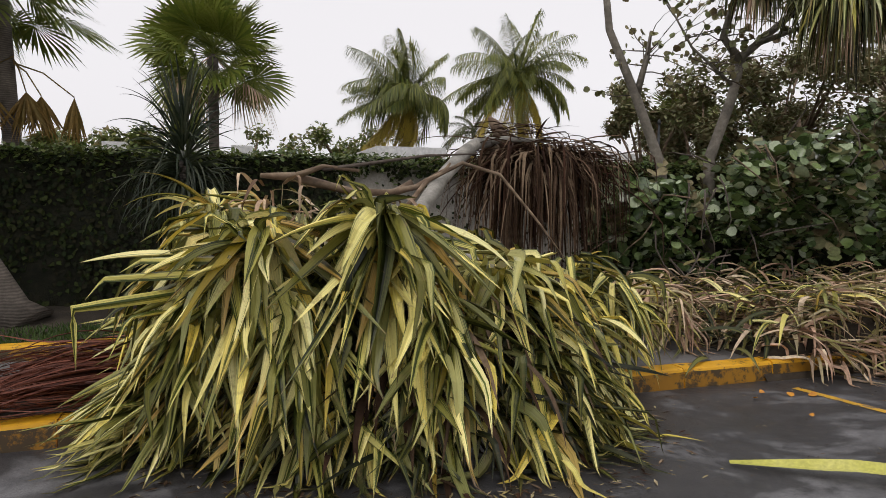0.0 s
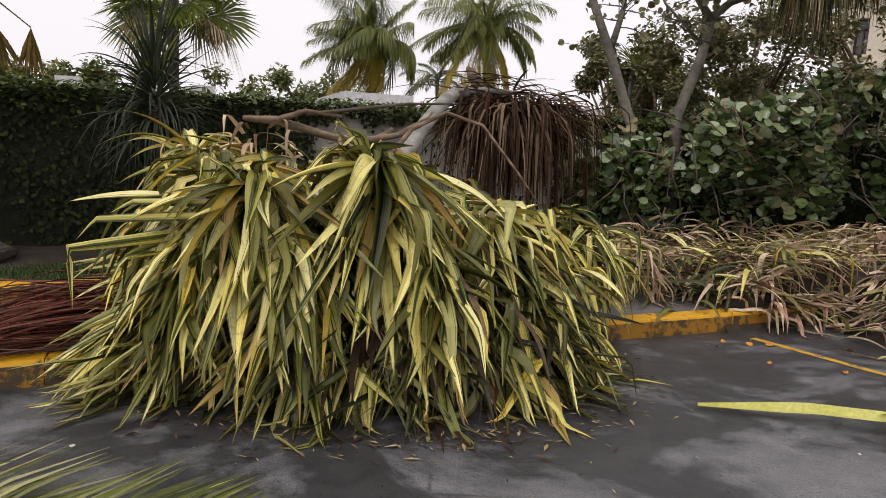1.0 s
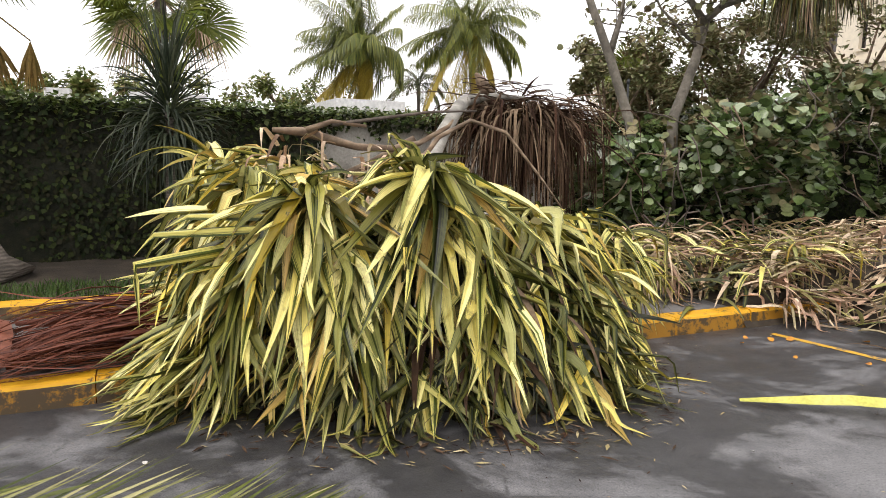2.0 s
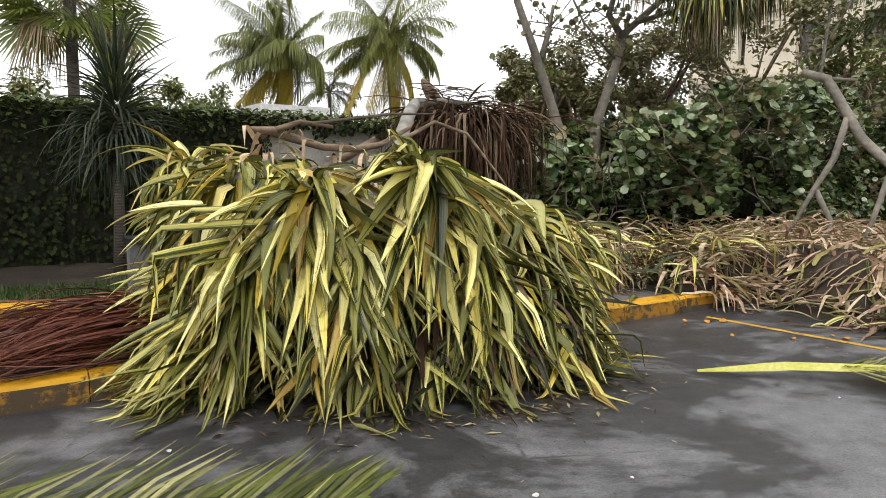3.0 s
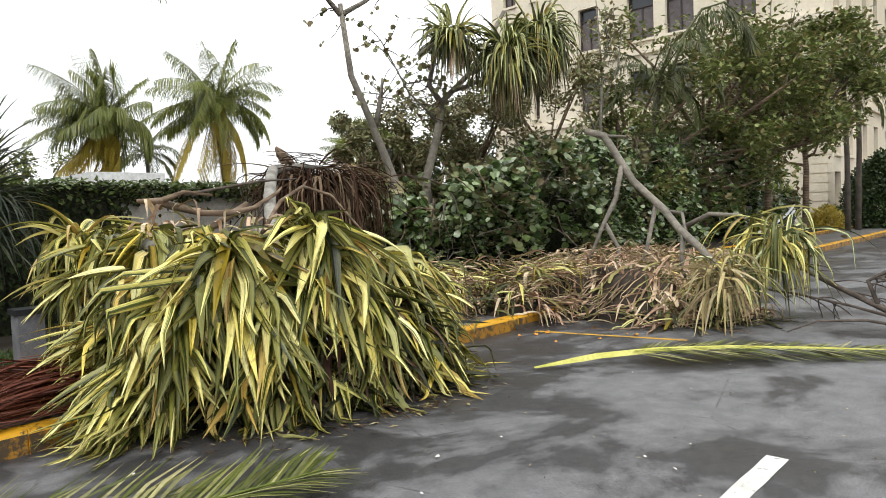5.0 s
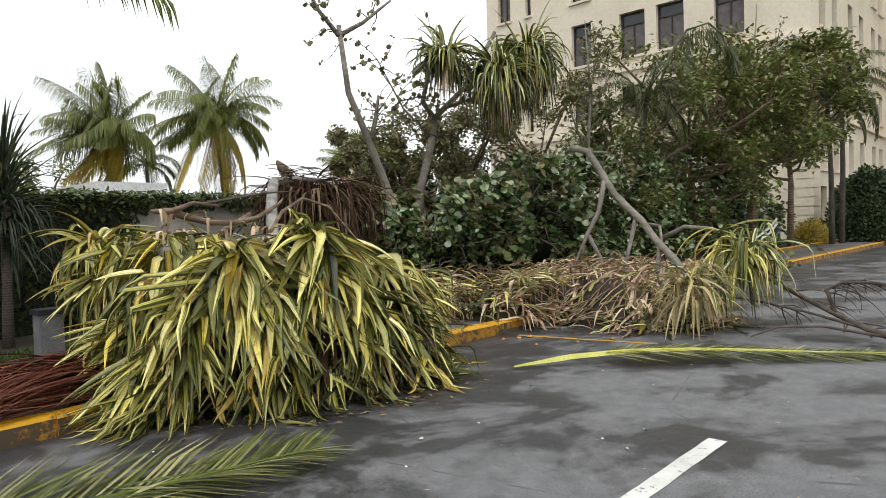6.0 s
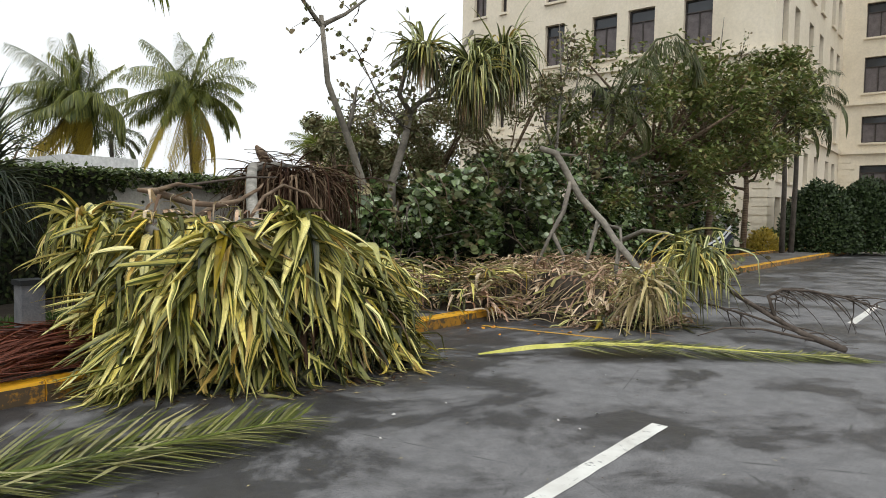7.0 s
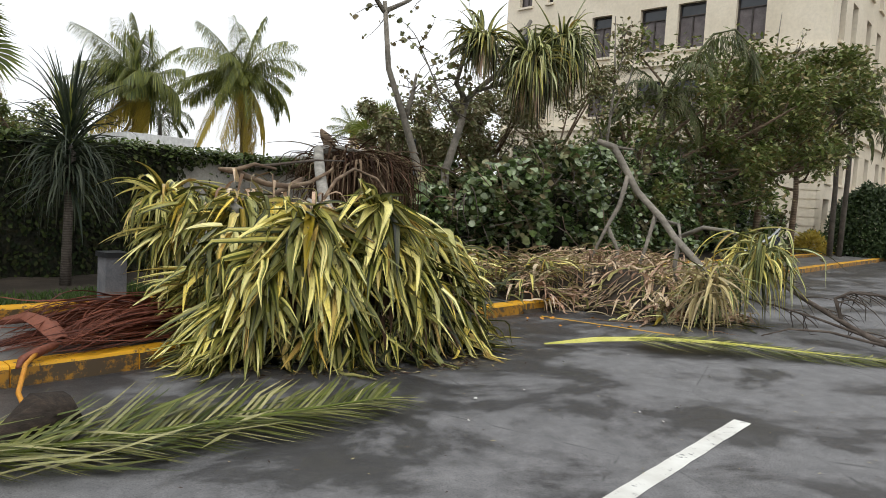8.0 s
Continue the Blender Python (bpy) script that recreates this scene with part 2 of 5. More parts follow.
PALM_GREEN = plain_leaf("palm_leaflet", [(0.07, 0.10, 0.025), (0.20, 0.23, 0.05), (0.36, 0.36, 0.09), (0.12, 0.16, 0.06), (0.26, 0.27, 0.07)], 0.3, 0.35)
PALM_DARK = plain_leaf("dark_palm_leaflet", [(0.05, 0.07, 0.02), (0.09, 0.11, 0.035), (0.13, 0.14, 0.06), (0.10, 0.085, 0.04)], 0.45, 0.25)
PALM_YELLOW = plain_leaf("yellowed_palm_leaflet", [(0.48, 0.36, 0.05), (0.56, 0.44, 0.09), (0.36, 0.28, 0.06)], 0.5, 0.3)
FAN_GREEN = plain_leaf("fan_palm_leaf", [(0.10, 0.14, 0.022), (0.17, 0.21, 0.03), (0.22, 0.24, 0.05)], 0.4, 0.25)
ROAD_FROND = plain_leaf("bruised_frond_leaflet", [(0.03, 0.045, 0.01), (0.16, 0.18, 0.035), (0.06, 0.08, 0.018), (0.36, 0.35, 0.12), (0.10, 0.13, 0.03), (0.52, 0.48, 0.24), (0.05, 0.065, 0.014)], 0.5, 0.2)
STRAW = plain_leaf("straw_strap_leaf", [(0.40, 0.31, 0.14), (0.60, 0.50, 0.26), (0.22, 0.17, 0.06), (0.62, 0.52, 0.32), (0.16, 0.10, 0.05)], 0.65, 0.1)
DEAD_FAN = plain_leaf("dead_fan_leaf", [(0.20, 0.12, 0.03), (0.30, 0.19, 0.05), (0.16, 0.12, 0.03)], 0.6, 0.2)
DARK_STRAP = plain_leaf("dark_yucca_leaf", [(0.022, 0.034, 0.02), (0.045, 0.06, 0.034), (0.075, 0.085, 0.05)], 0.45, 0.12)
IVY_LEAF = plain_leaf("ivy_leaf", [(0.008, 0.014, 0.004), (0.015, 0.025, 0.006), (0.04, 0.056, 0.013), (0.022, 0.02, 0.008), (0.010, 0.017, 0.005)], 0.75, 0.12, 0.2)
IVY_BACKING = mottled("ivy_dark_backing", (0.008, 0.009, 0.005), (0.016, 0.017, 0.008), (0.028, 0.026, 0.014), 9, 60, 0.95, 0.8, 0.03)
# Brighter copy of the ivy leaf, with light from above in its colour.
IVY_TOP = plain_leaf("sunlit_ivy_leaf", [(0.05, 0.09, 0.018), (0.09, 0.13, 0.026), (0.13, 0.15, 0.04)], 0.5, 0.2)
GRAPE_LEAF = plain_leaf("round_leathery_leaf", [(0.022, 0.045, 0.014), (0.09, 0.14, 0.04), (0.035, 0.06, 0.018), (0.20, 0.28, 0.10), (0.05, 0.085, 0.025), (0.42, 0.49, 0.32), (0.18, 0.25, 0.08), (0.03, 0.05, 0.015)], 0.26, 0.1, 0.7)
GRAPE_DRY = plain_leaf("withered_round_leaf", [(0.14, 0.15, 0.06), (0.30, 0.26, 0.14), (0.15, 0.10, 0.05), (0.18, 0.21, 0.08), (0.30, 0.30, 0.17)], 0.6, 0.12)
TREE_LEAF = plain_leaf("tree_leaf", [(0.04, 0.065, 0.015), (0.19, 0.24, 0.06), (0.08, 0.115, 0.028), (0.34, 0.37, 0.13), (0.14, 0.18, 0.05), (0.30, 0.23, 0.10), (0.09, 0.13, 0.03)], 0.42, 0.2)
HEDGE_LEAF = plain_leaf("hedge_leaf", [(0.016, 0.03, 0.01), (0.035, 0.06, 0.018), (0.06, 0.09, 0.028)], 0.55, 0.12)
GRASS = plain_leaf("grass_blade", [(0.03, 0.065, 0.01), (0.05, 0.10, 0.016), (0.08, 0.12, 0.025)], 0.6, 0.2)
GREY_BARK = bark_material("pale_grey_bark", (0.33, 0.31, 0.285), (0.355, 0.335, 0.305))
BRANCH_BARK = bark_material("grey_brown_branch_bark", (0.22, 0.195, 0.165), (0.24, 0.212, 0.18))
AWNING = mottled("dark_blue_sheet", (0.012, 0.016, 0.03), (0.02, 0.026, 0.045), (0.03, 0.036, 0.06), 4, 30, 0.45)
BROWN_BARK = bark_material("brown_bark", (0.16, 0.105, 0.07), (0.27, 0.195, 0.135))
PALM_BARK = bark_material("palm_trunk_bark", (0.085, 0.07, 0.058), (0.15, 0.125, 0.105), 60)
TWIG = mottled("bare_twig", (0.06, 0.045, 0.035), (0.10, 0.08, 0.065), (0.16, 0.13, 0.11), 6, 50, 0.9)
STONE_GREY = mottled("grey_painted_concrete", (0.13, 0.135, 0.15), (0.175, 0.18, 0.195), (0.22, 0.22, 0.235), 5, 50, 0.8)
DARK_TRIM = mottled("dark_brown_frame", (0.03, 0.024, 0.02), (0.05, 0.04, 0.034), (0.065, 0.052, 0.045), 4, 30, 0.55)
SHUTTER = mottled("grey_brown_shutter", (0.10, 0.085, 0.085), (0.14, 0.12, 0.12), (0.17, 0.15, 0.15), 2, 20, 0.6)
PANE = glass_material("dark_pane", (0.03, 0.034, 0.04))
PETIOLE = mottled("yellow_green_petiole", (0.40, 0.40, 0.06), (0.52, 0.50, 0.10), (0.60, 0.57, 0.17), 3, 40, 0.45, 0.15)
ORANGE = mottled("orange_fallen_leaf", (0.50, 0.20, 0.02), (0.62, 0.28, 0.03), (0.42, 0.16, 0.03), 12, 60, 0.6)
LITTER = mottled("pale_litter", (0.50, 0.48, 0.44), (0.66, 0.65, 0.62), (0.75, 0.75, 0.72), 20, 80, 0.7)
METAL_WHITE = mottled("white_painted_metal", (0.55, 0.57, 0.58), (0.68, 0.70, 0.71), (0.75, 0.76, 0.77), 2, 20, 0.4)
HUSK = mottled("dark_dry_husk", (0.018, 0.013, 0.009), (0.04, 0.028, 0.02), (0.075, 0.05, 0.035), 9, 60, 0.85, 0.7, 0.02, (1, 3, 3))
METAL_DARK = mottled("dark_metal", (0.02, 0.022, 0.025), (0.035, 0.037, 0.04), (0.05, 0.05, 0.055), 4, 40, 0.45)


# ---- mesh building ----
class Build:
    """Collects vertices, faces and a leaf map, then makes one mesh."""

    def __init__(self):
        self.v, self.f, self.uv = [], [], []

    def face(self, idx, uv=None):
        self.f.append(idx)
        self.uv.extend(uv if uv else [(0.5, 0.5)] * len(idx))

    def tube(self, pts, radii, sides=8, cap=True, wobble=0.0):
        base = len(self.v)
        pts = [Vector(p) for p in pts]
        ref = Vector((0.3, 0.2, 1)).normalized()
        for i, p in enumerate(pts):
            d = (pts[min(i + 1, len(pts) - 1)] - pts[max(i - 1, 0)]).normalized()
            if abs(d.dot(ref)) > 0.93:
                ref = Vector((1, 0.3, 0.1)).normalized()
            a = d.cross(ref).normalized()
            b = d.cross(a)
            for k in range(sides):
                w = 2 * math.pi * k / sides
                r = radii[i] * (1 + wobble * (rnd.random() - 0.5))
                self.v.append(p + a * (r * math.cos(w)) + b * (r * math.sin(w)))
        for i in range(len(pts) - 1):
            for k in range(sides):
                q = base + i * sides
                self.face((q + k, q + (k + 1) % sides, q + sides + (k + 1) % sides, q + sides + k))
        if cap:
            self.face(tuple(base + k for k in range(sides))[::-1])
            q = base + (len(pts) - 1) * sides
            self.face(tuple(q + k for k in range(sides)))
        return self

    def box(self, lo, hi, at=None):
        """A box between two corners in the plan's u, v, z (or through the map at)."""
        at = at or P
        base = len(self.v)
        for z in (lo[2], hi[2]):
            for u, v in ((lo[0], lo[1]), (hi[0], lo[1]), (hi[0], hi[1]), (lo[0], hi[1])):
                self.v.append(Vector(at(u, v, z)))
        for q in ((0, 3, 2, 1), (4, 5, 6, 7), (0, 1, 5, 4), (1, 2, 6, 5), (2, 3, 7, 6), (3, 0, 4, 7)):
            self.face(tuple(base + i for i in q))
        return self

    def strap(self, pts, width, side, fold=0.18, shape=None, twist=0.0):
        """A long leaf along pts: three columns, folded along its rib, tapering to a point."""
        base = len(self.v)
        n = len(pts) - 1
        side = Vector(side)
        for i, p in enumerate(pts):
            s = i / n
            d = (pts[min(i + 1, n)] - pts[max(i - 1, 0)])
            d = d.normalized() if d.length > 1e-6 else Vector((0, 0, -1))
            a = side - d * side.dot(d)
            a = a.normalized() if a.length > 1e-4 else d.orthogonal().normalized()
            nn = a.cross(d)
            if twist:
                w = twist * s
                a, nn = a * math.cos(w) + nn * math.sin(w), nn * math.cos(w) - a * math.sin(w)
            h = shape(s) if shape else (0.7 + 0.3 * min(1, s * 5)) * (1 - s ** 1.9)
            h = max(h, 0.04) * width * 0.5
            self.v.extend((p - a * h, p + nn * (fold * h * 2), p + a * h))
        for i in range(n):
            q = base + 3 * i
            v0, v1 = i / n, (i + 1) / n
            self.face((q, q + 1, q + 4, q + 3), [(0, v0), (0.5, v0), (0.5, v1), (0, v1)])
            self.face((q + 1, q + 2, q + 5, q + 4), [(0.5, v0), (1, v0), (1, v1), (0.5, v1)])
        return self

    def blade(self, p, d, up, length, width, fold=0.3):
        """A small pointed leaf of four triangles."""
        base = len(self.v)
        d = d.normalized()
        a = d.cross(up)
        a = a.normalized() if a.length > 1e-4 else d.orthogonal().normalized()
        nn = a.cross(d)
        m = p + d * (length * 0.45)
        self.v.extend((p, m - a * (width * 0.5) + nn * (fold * width * 0.5), p + d * length, m + a * (width * 0.5) + nn * (fold * width * 0.5)))
        self.face((base, base + 1, base + 2), [(0.5, 0), (0, 0.5), (0.5, 1)])
        self.face((base, base + 2, base + 3), [(0.5, 0), (0.5, 1), (1, 0.5)])
        return self

    def round_leaf(self, p, nrm, spin, r, cup=0.15):
        """A round leathery leaf: a seven-sided cupped disc, longer at its tip."""
        base = len(self.v)
        a = nrm.orthogonal().normalized()
        b = nrm.cross(a)
        a, b = a * math.cos(spin) + b * math.sin(spin), b * math.cos(spin) - a * math.sin(spin)
        self.v.append(p - nrm * (cup * r))
        for k in range(8):
            w = 2 * math.pi * k / 8
            q = r * (1.0 + 0.12 * math.cos(w)) * (0.82 if k == 4 else 1)
            self.v.append(p + a * (q * math.cos(w)) + b * (q * 0.92 * math.sin(w)) + nrm * (cup * r * 0.6 * math.cos(2 * w)))
        for k in range(8):
            self.face((base, base + 1 + k, base + 1 + (k + 1) % 8))
        return self

    def mesh(self, name, mat, smooth=True):
        me = bpy.data.meshes.new(name)
        me.from_pydata([tuple(p) for p in self.v], [], self.f)
        layer = me.uv_layers.new(name="UVMap")
        layer.data.foreach_set("uv", np.array(self.uv, dtype=np.float32).ravel())
        me.polygons.foreach_set("use_smooth", [smooth] * len(me.polygons))
        me.materials.append(mat)
        return me


def thing(name, at, label, category, group="", kind=""):
    ob = new(name)
    ob.location = at
    ob.empty_display_size = 0.2
    return tagged(ob, label, category, group, kind)


def hang(ob, parent):
    ob.parent = parent
    if parent.parent is None and parent.type == "EMPTY":
        ob.matrix_parent_inverse = Matrix.Translation(-Vector(parent.location))
    return ob


def part(name, build, mat, parent, label="", smooth=True, kind=""):
    ob = new(name, build.mesh(name, mat, smooth))
    return tagged(hang(ob, parent), label, "", "", kind)


def solo(name, build, mat, label="", category="", group="", kind="", smooth=True):
    return tagged(new(name, build.mesh(name, mat, smooth)), label, category, group, kind)


def droop_path(p0, az, el, length, droop, n=10, ground=0.012, kink=None, wander=0.0, keep_out=None):
    """The line of a strap leaf: it leaves p0 at azimuth az and elevation el, bends down by its weight and comes to lie on the ground."""
    pts = [Vector(p0)]
    step = length / n
    steep = -rnd.uniform(0.85, 1.45) if keep_out else -1.5
    for i in range(n):
        for at, bend, turn in kink or ():
            if at <= i < at + 2:
                el = max(el - bend * 0.5, steep)
                az += turn * 0.5
        d = Vector((math.cos(az) * math.cos(el), math.sin(az) * math.cos(el), math.sin(el)))
        p = pts[-1] + d * step
        if keep_out:
            p = keep_out(p)
        floor = ground(p) if callable(ground) else ground
        if p.z < floor:
            p.z = floor + rnd.random() * 0.02
            el = rnd.uniform(-0.1, 0.1)
        else:
            el = max(el - droop * step * max(0.12, math.cos(el)), steep)
        az += wander * (rnd.random() - 0.5)
        pts.append(p)
    return pts


def rosette_leaves(centre, count, length, width, az_mid, az_spread, el_range, droop, ground=0.012, kinked=0.35, keep_out=None, core=0.06, skew=1.0):
    """The leaves of one crown, as (points, width, side, twist)."""
    out = []
    for i in range(count):
        az = az_mid + az_spread * (rnd.random() * 2 - 1)
        el = el_range[0] + (el_range[1] - el_range[0]) * rnd.random() ** skew
        ln = length * rnd.uniform(0.65, 1.12)
        start = Vector(centre) + Vector((math.cos(az) * core, math.sin(az) * core, rnd.uniform(-1, 1) * core * 2))
        swing = 1.2 if keep_out else 0.5
        kink = [(rnd.randint(2, 6), rnd.uniform(0.6, 1.8), rnd.uniform(-swing, swing))] if rnd.random() < kinked else []
        if rnd.random() < kinked * 0.5:
            kink.append((rnd.randint(5, 8), rnd.uniform(-0.3, 1.0), rnd.uniform(-swing, swing)))
        pts = droop_path(start, az, el, ln, droop * rnd.uniform(0.4, 1.6), 10, ground, kink, 0.07, keep_out)
        side = Vector((-math.sin(az), math.cos(az), rnd.uniform(-0.35, 0.35)))
        out.append((pts, width * rnd.uniform(0.7, 1.15), side, rnd.uniform(-0.7, 0.7)))
    return out


def add_leaves(leaves, parent, mat, limit=300, name="leaf", rest="leaf_mass", label="", near=None):
    """The leaves nearest to the point near become parts, the others one joined part."""
    if near is not None:
        leaves = sorted(leaves, key=lambda q: (q[0][5 if len(q[0]) > 5 else -1] - near).length)
    for pts, w, side, tw in leaves[:limit]:
        part(name, Build().strap(pts, w, side, 0.36, None, tw), mat, parent, "", False)
    if len(leaves) > limit:
        b = Build()
        for pts, w, side, tw in leaves[limit:]:
            b.strap(pts, w, side, 0.34, None, tw)
        part(rest, b, mat, parent, label, False, "stuff")

# ---- ground, road, kerbs, wall ----
FAR = 400.0
g = Build()
for a, b in ((-FAR, -12.0), (-12.0, 12.0), (12.0, 60.0), (60.0, FAR)):
    base = len(g.v)
    g.v.extend((P(a, -FAR, -0.02), P(b, -FAR, -0.02), P(b, FAR, -0.02), P(a, FAR, -0.02)))
    g.face((base, base + 1, base + 2, base + 3))
solo("ground", g, SOIL, "bare dark earth reaching to the horizon", "ground", kind="structure")
g = Build()
U0, U1 = -40.0, 48.0
g.v.extend((P(U0, -13.0), P(U1, -13.0), P(U1, 0.06), P(U0, 0.06)))
g.face((0, 1, 2, 3))
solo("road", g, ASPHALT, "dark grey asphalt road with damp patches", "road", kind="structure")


def kerb(name, u0, u1, v0, v1, z0, z1, length=1.0):
    """Kerbstones, each a block with a worn rounded front edge."""
    root = thing(name, P(u0, v0, 0), "yellow painted concrete kerb with worn chipped paint", "kerb", kind="structure")
    u = u0
    while u < u1 - 0.05:
        e = min(u + length, u1)
        b = Build()
        r = 0.03
        prof = [(v0 - 0.012, z0), (v0, z1 - r), (v0 + 0.008, z1 - 0.010), (v0 + r, z1), (v1 - r, z1), (v1, z1 - 0.012), (v1, z0)]
        cols = [u + 0.004, u + length * 0.3, u + length * 0.65, e - 0.004]
        for c in cols:
            jz = rnd.uniform(-0.006, 0.006)
            jv = rnd.uniform(-0.006, 0.006)
            for v, z in prof:
                b.v.append(P(c, v + jv, z + (jz if z > z0 else 0)))
        k = len(prof)
        for i in range(3):
            for j in range(k - 1):
                q = i * k + j
                b.face((q + 1, q, q + k, q + k + 1))
        b.face(tuple(range(k)))
        b.face(tuple(range(3 * k, 4 * k))[::-1])
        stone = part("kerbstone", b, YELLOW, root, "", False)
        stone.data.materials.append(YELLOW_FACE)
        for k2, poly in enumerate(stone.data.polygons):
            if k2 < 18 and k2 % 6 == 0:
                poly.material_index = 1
        u = e
    return root


kerb("kerb", -14.0, 48.0, 0.0, 0.22, -0.01, 0.18)
kerb("kerb", -14.0, 48.0, 2.0, 2.18, 0.10, 0.30)
g = Build()
g.box((-14, 0.22, -0.01), (48, 2.0, 0.16))
solo("pavement", g, PAVING, "grey concrete sidewalk strewn with leaves", "pavement", kind="structure", smooth=False)
g = Build()
nu, nv = 120, 5
for i in range(nu + 1):
    for j in range(nv + 1):
        u, v = -14 + 62 * i / nu, 2.18 + 2.6 * j / nv
        g.v.append(P(u, v, 0.25 + 0.05 * noise.noise(Vector((u * 1.2, v * 1.2, 0))) + 0.03 * j / nv))
for i in range(nu):
    for j in range(nv):
        q = i * (nv + 1) + j
        g.face((q, q + nv + 1, q + nv + 2, q + 1))
solo("planting_bed", g, SOIL, "strip of dark soil and thin grass along the wall", "ground", kind="structure")


def road_line(u0, u1, v, w):
    b = Build()
    n = max(2, int((u1 - u0) / 0.12))
    for i in range(n + 1):
        u = u0 + (u1 - u0) * i / n
        b.v.extend((P(u, v - w / 2 + rnd.uniform(-0.004, 0.004), 0.004), P(u, v + w / 2 + rnd.uniform(-0.004, 0.004), 0.004)))
    for i in range(n):
        b.face((2 * i, 2 * i + 2, 2 * i + 3, 2 * i + 1))
    solo("lane_line", b, WHITE_LINE, "worn white painted lane dash on the asphalt", "road marking", "lane dashes", "structure")


for u0, u1, v in ((-11.2, -7.2, -4.2), (-3.2, 0.03, -4.2), (7.7, 10.9, -4.5), (18.0, 21.5, -4.6), (28.5, 32.0, -4.6)):
    road_line(u0, u1, v, 0.13)
g = Build()
a, c = Vector((2.85, 6.35, 0.004)), Vector((3.98, 4.73, 0.004))
s = (c - a).cross(Vector((0, 0, 1))).normalized() * 0.045
for i in range(13):
    p = a.lerp(c, i / 12)
    g.v.extend((p - s * rnd.uniform(0.8, 1.1), p + s * rnd.uniform(0.8, 1.1)))
for i in range(12):
    g.face((2 * i, 2 * i + 1, 2 * i + 3, 2 * i + 2))
solo("parking_line", g, YELLOW_LINE, "narrow worn yellow line painted on asphalt", "road marking", kind="structure")

g = Build()
g.box((-16, 4.75, 0.0), (34, 5.05, 2.22))
solo("garden_wall", g, STUCCO, "stained stucco garden wall overgrown with ivy", "wall", kind="structure", smooth=False)


def ivy():
    """Creeper on the wall's face and over its top; thinner where the stucco shows."""
    b, top = Build(), Build()
    for i in range(34000):
        u = rnd.uniform(-12, 13)
        z = rnd.uniform(0.2, 2.3)
        bare = -0.3 < u < 3.6 and z < 2.05 + 0.15 * noise.noise(Vector((u * 3, 0, 0)))
        if bare and rnd.random() < 0.96:
            continue
        bulge = 0.16 + 0.13 * noise.noise(Vector((u * 1.1, z * 1.6, 3)))
        p = P(u, 4.75 - rnd.random() * bulge, z)
        d = Vector((rnd.uniform(-0.7, 0.7), rnd.uniform(-0.5, 0.1), rnd.uniform(-1, -0.1)))
        out = P(0, -1) - P(0, 0) + Vector((rnd.uniform(-0.5, 0.5), rnd.uniform(-0.5, 0.5), rnd.uniform(0, 0.8)))
        b.blade(p, d, out, rnd.uniform(0.05, 0.11), rnd.uniform(0.04, 0.075))
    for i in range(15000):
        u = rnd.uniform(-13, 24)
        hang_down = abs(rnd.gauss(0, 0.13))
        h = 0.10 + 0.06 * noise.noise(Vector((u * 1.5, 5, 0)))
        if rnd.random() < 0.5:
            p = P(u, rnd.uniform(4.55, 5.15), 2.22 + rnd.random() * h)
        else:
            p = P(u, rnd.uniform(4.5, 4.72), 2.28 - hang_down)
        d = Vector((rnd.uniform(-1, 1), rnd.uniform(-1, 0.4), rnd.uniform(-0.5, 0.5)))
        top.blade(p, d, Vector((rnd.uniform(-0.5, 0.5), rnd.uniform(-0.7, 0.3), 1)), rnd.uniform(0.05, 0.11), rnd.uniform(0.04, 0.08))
    root = thing("ivy", P(-12, 4.6, 0), "dense dark green ivy covering the garden wall", "ivy", kind="stuff")
    # Dark sheet added before the wall; it paints the shade between the leaves.
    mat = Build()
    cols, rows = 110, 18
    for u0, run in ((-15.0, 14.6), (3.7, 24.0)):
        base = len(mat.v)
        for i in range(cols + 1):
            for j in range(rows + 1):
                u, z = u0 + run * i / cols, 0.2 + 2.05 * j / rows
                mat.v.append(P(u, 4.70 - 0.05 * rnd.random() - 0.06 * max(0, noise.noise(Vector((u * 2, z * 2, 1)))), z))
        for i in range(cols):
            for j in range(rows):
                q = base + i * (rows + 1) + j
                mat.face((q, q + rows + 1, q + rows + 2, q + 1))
    part("dark_backing", mat, IVY_BACKING, root, "dark sheet added behind the leaves as shade between them", True, "stuff")
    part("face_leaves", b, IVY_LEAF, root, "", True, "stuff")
    # The top leaves take the lit tone, the face leaves the dark one.
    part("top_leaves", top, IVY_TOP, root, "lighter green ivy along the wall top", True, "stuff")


ivy()


def grass():
    b = Build()
    for i in range(9000):
        u, v = rnd.uniform(-10, -1.5), rnd.uniform(2.2, 3.4)
        if noise.noise(Vector((u * 0.8, v, 4))) < -0.15:
            continue
        b.blade(P(u, v, 0.24), Vector((rnd.uniform(-0.6, 0.6), rnd.uniform(-0.6, 0.6), 1)), Vector((rnd.uniform(-1, 1), -1, 0)), rnd.uniform(0.05, 0.12), 0.012)
    solo("grass", b, GRASS, "short green grass beside the kerb", "grass", kind="stuff")


grass()


# ---- fallen variegated screw pine on the kerb ----
def fallen_screw_pine():
    root = thing("fallen_screw_pine", (-0.6, 4.9, 0), "toppled screw pine with yellow and green striped strap leaves", "fallen plant")
    core = Vector((-0.65, 5.15, 0.0))

    def girth(z):
        """The heap narrows upwards like a rounded cone."""
        return 1.08 - 0.50 * (max(z, 0.0) / 1.42) ** 1.25

    def keep_out(p):
        """Leaves slide over the heap of stems inside."""
        if p.z > 1.36:
            return p
        x, y = (p.x - core.x) / 1.45, (p.y - core.y) / 1.06
        r = math.hypot(x, y)
        g = girth(p.z) * 0.94
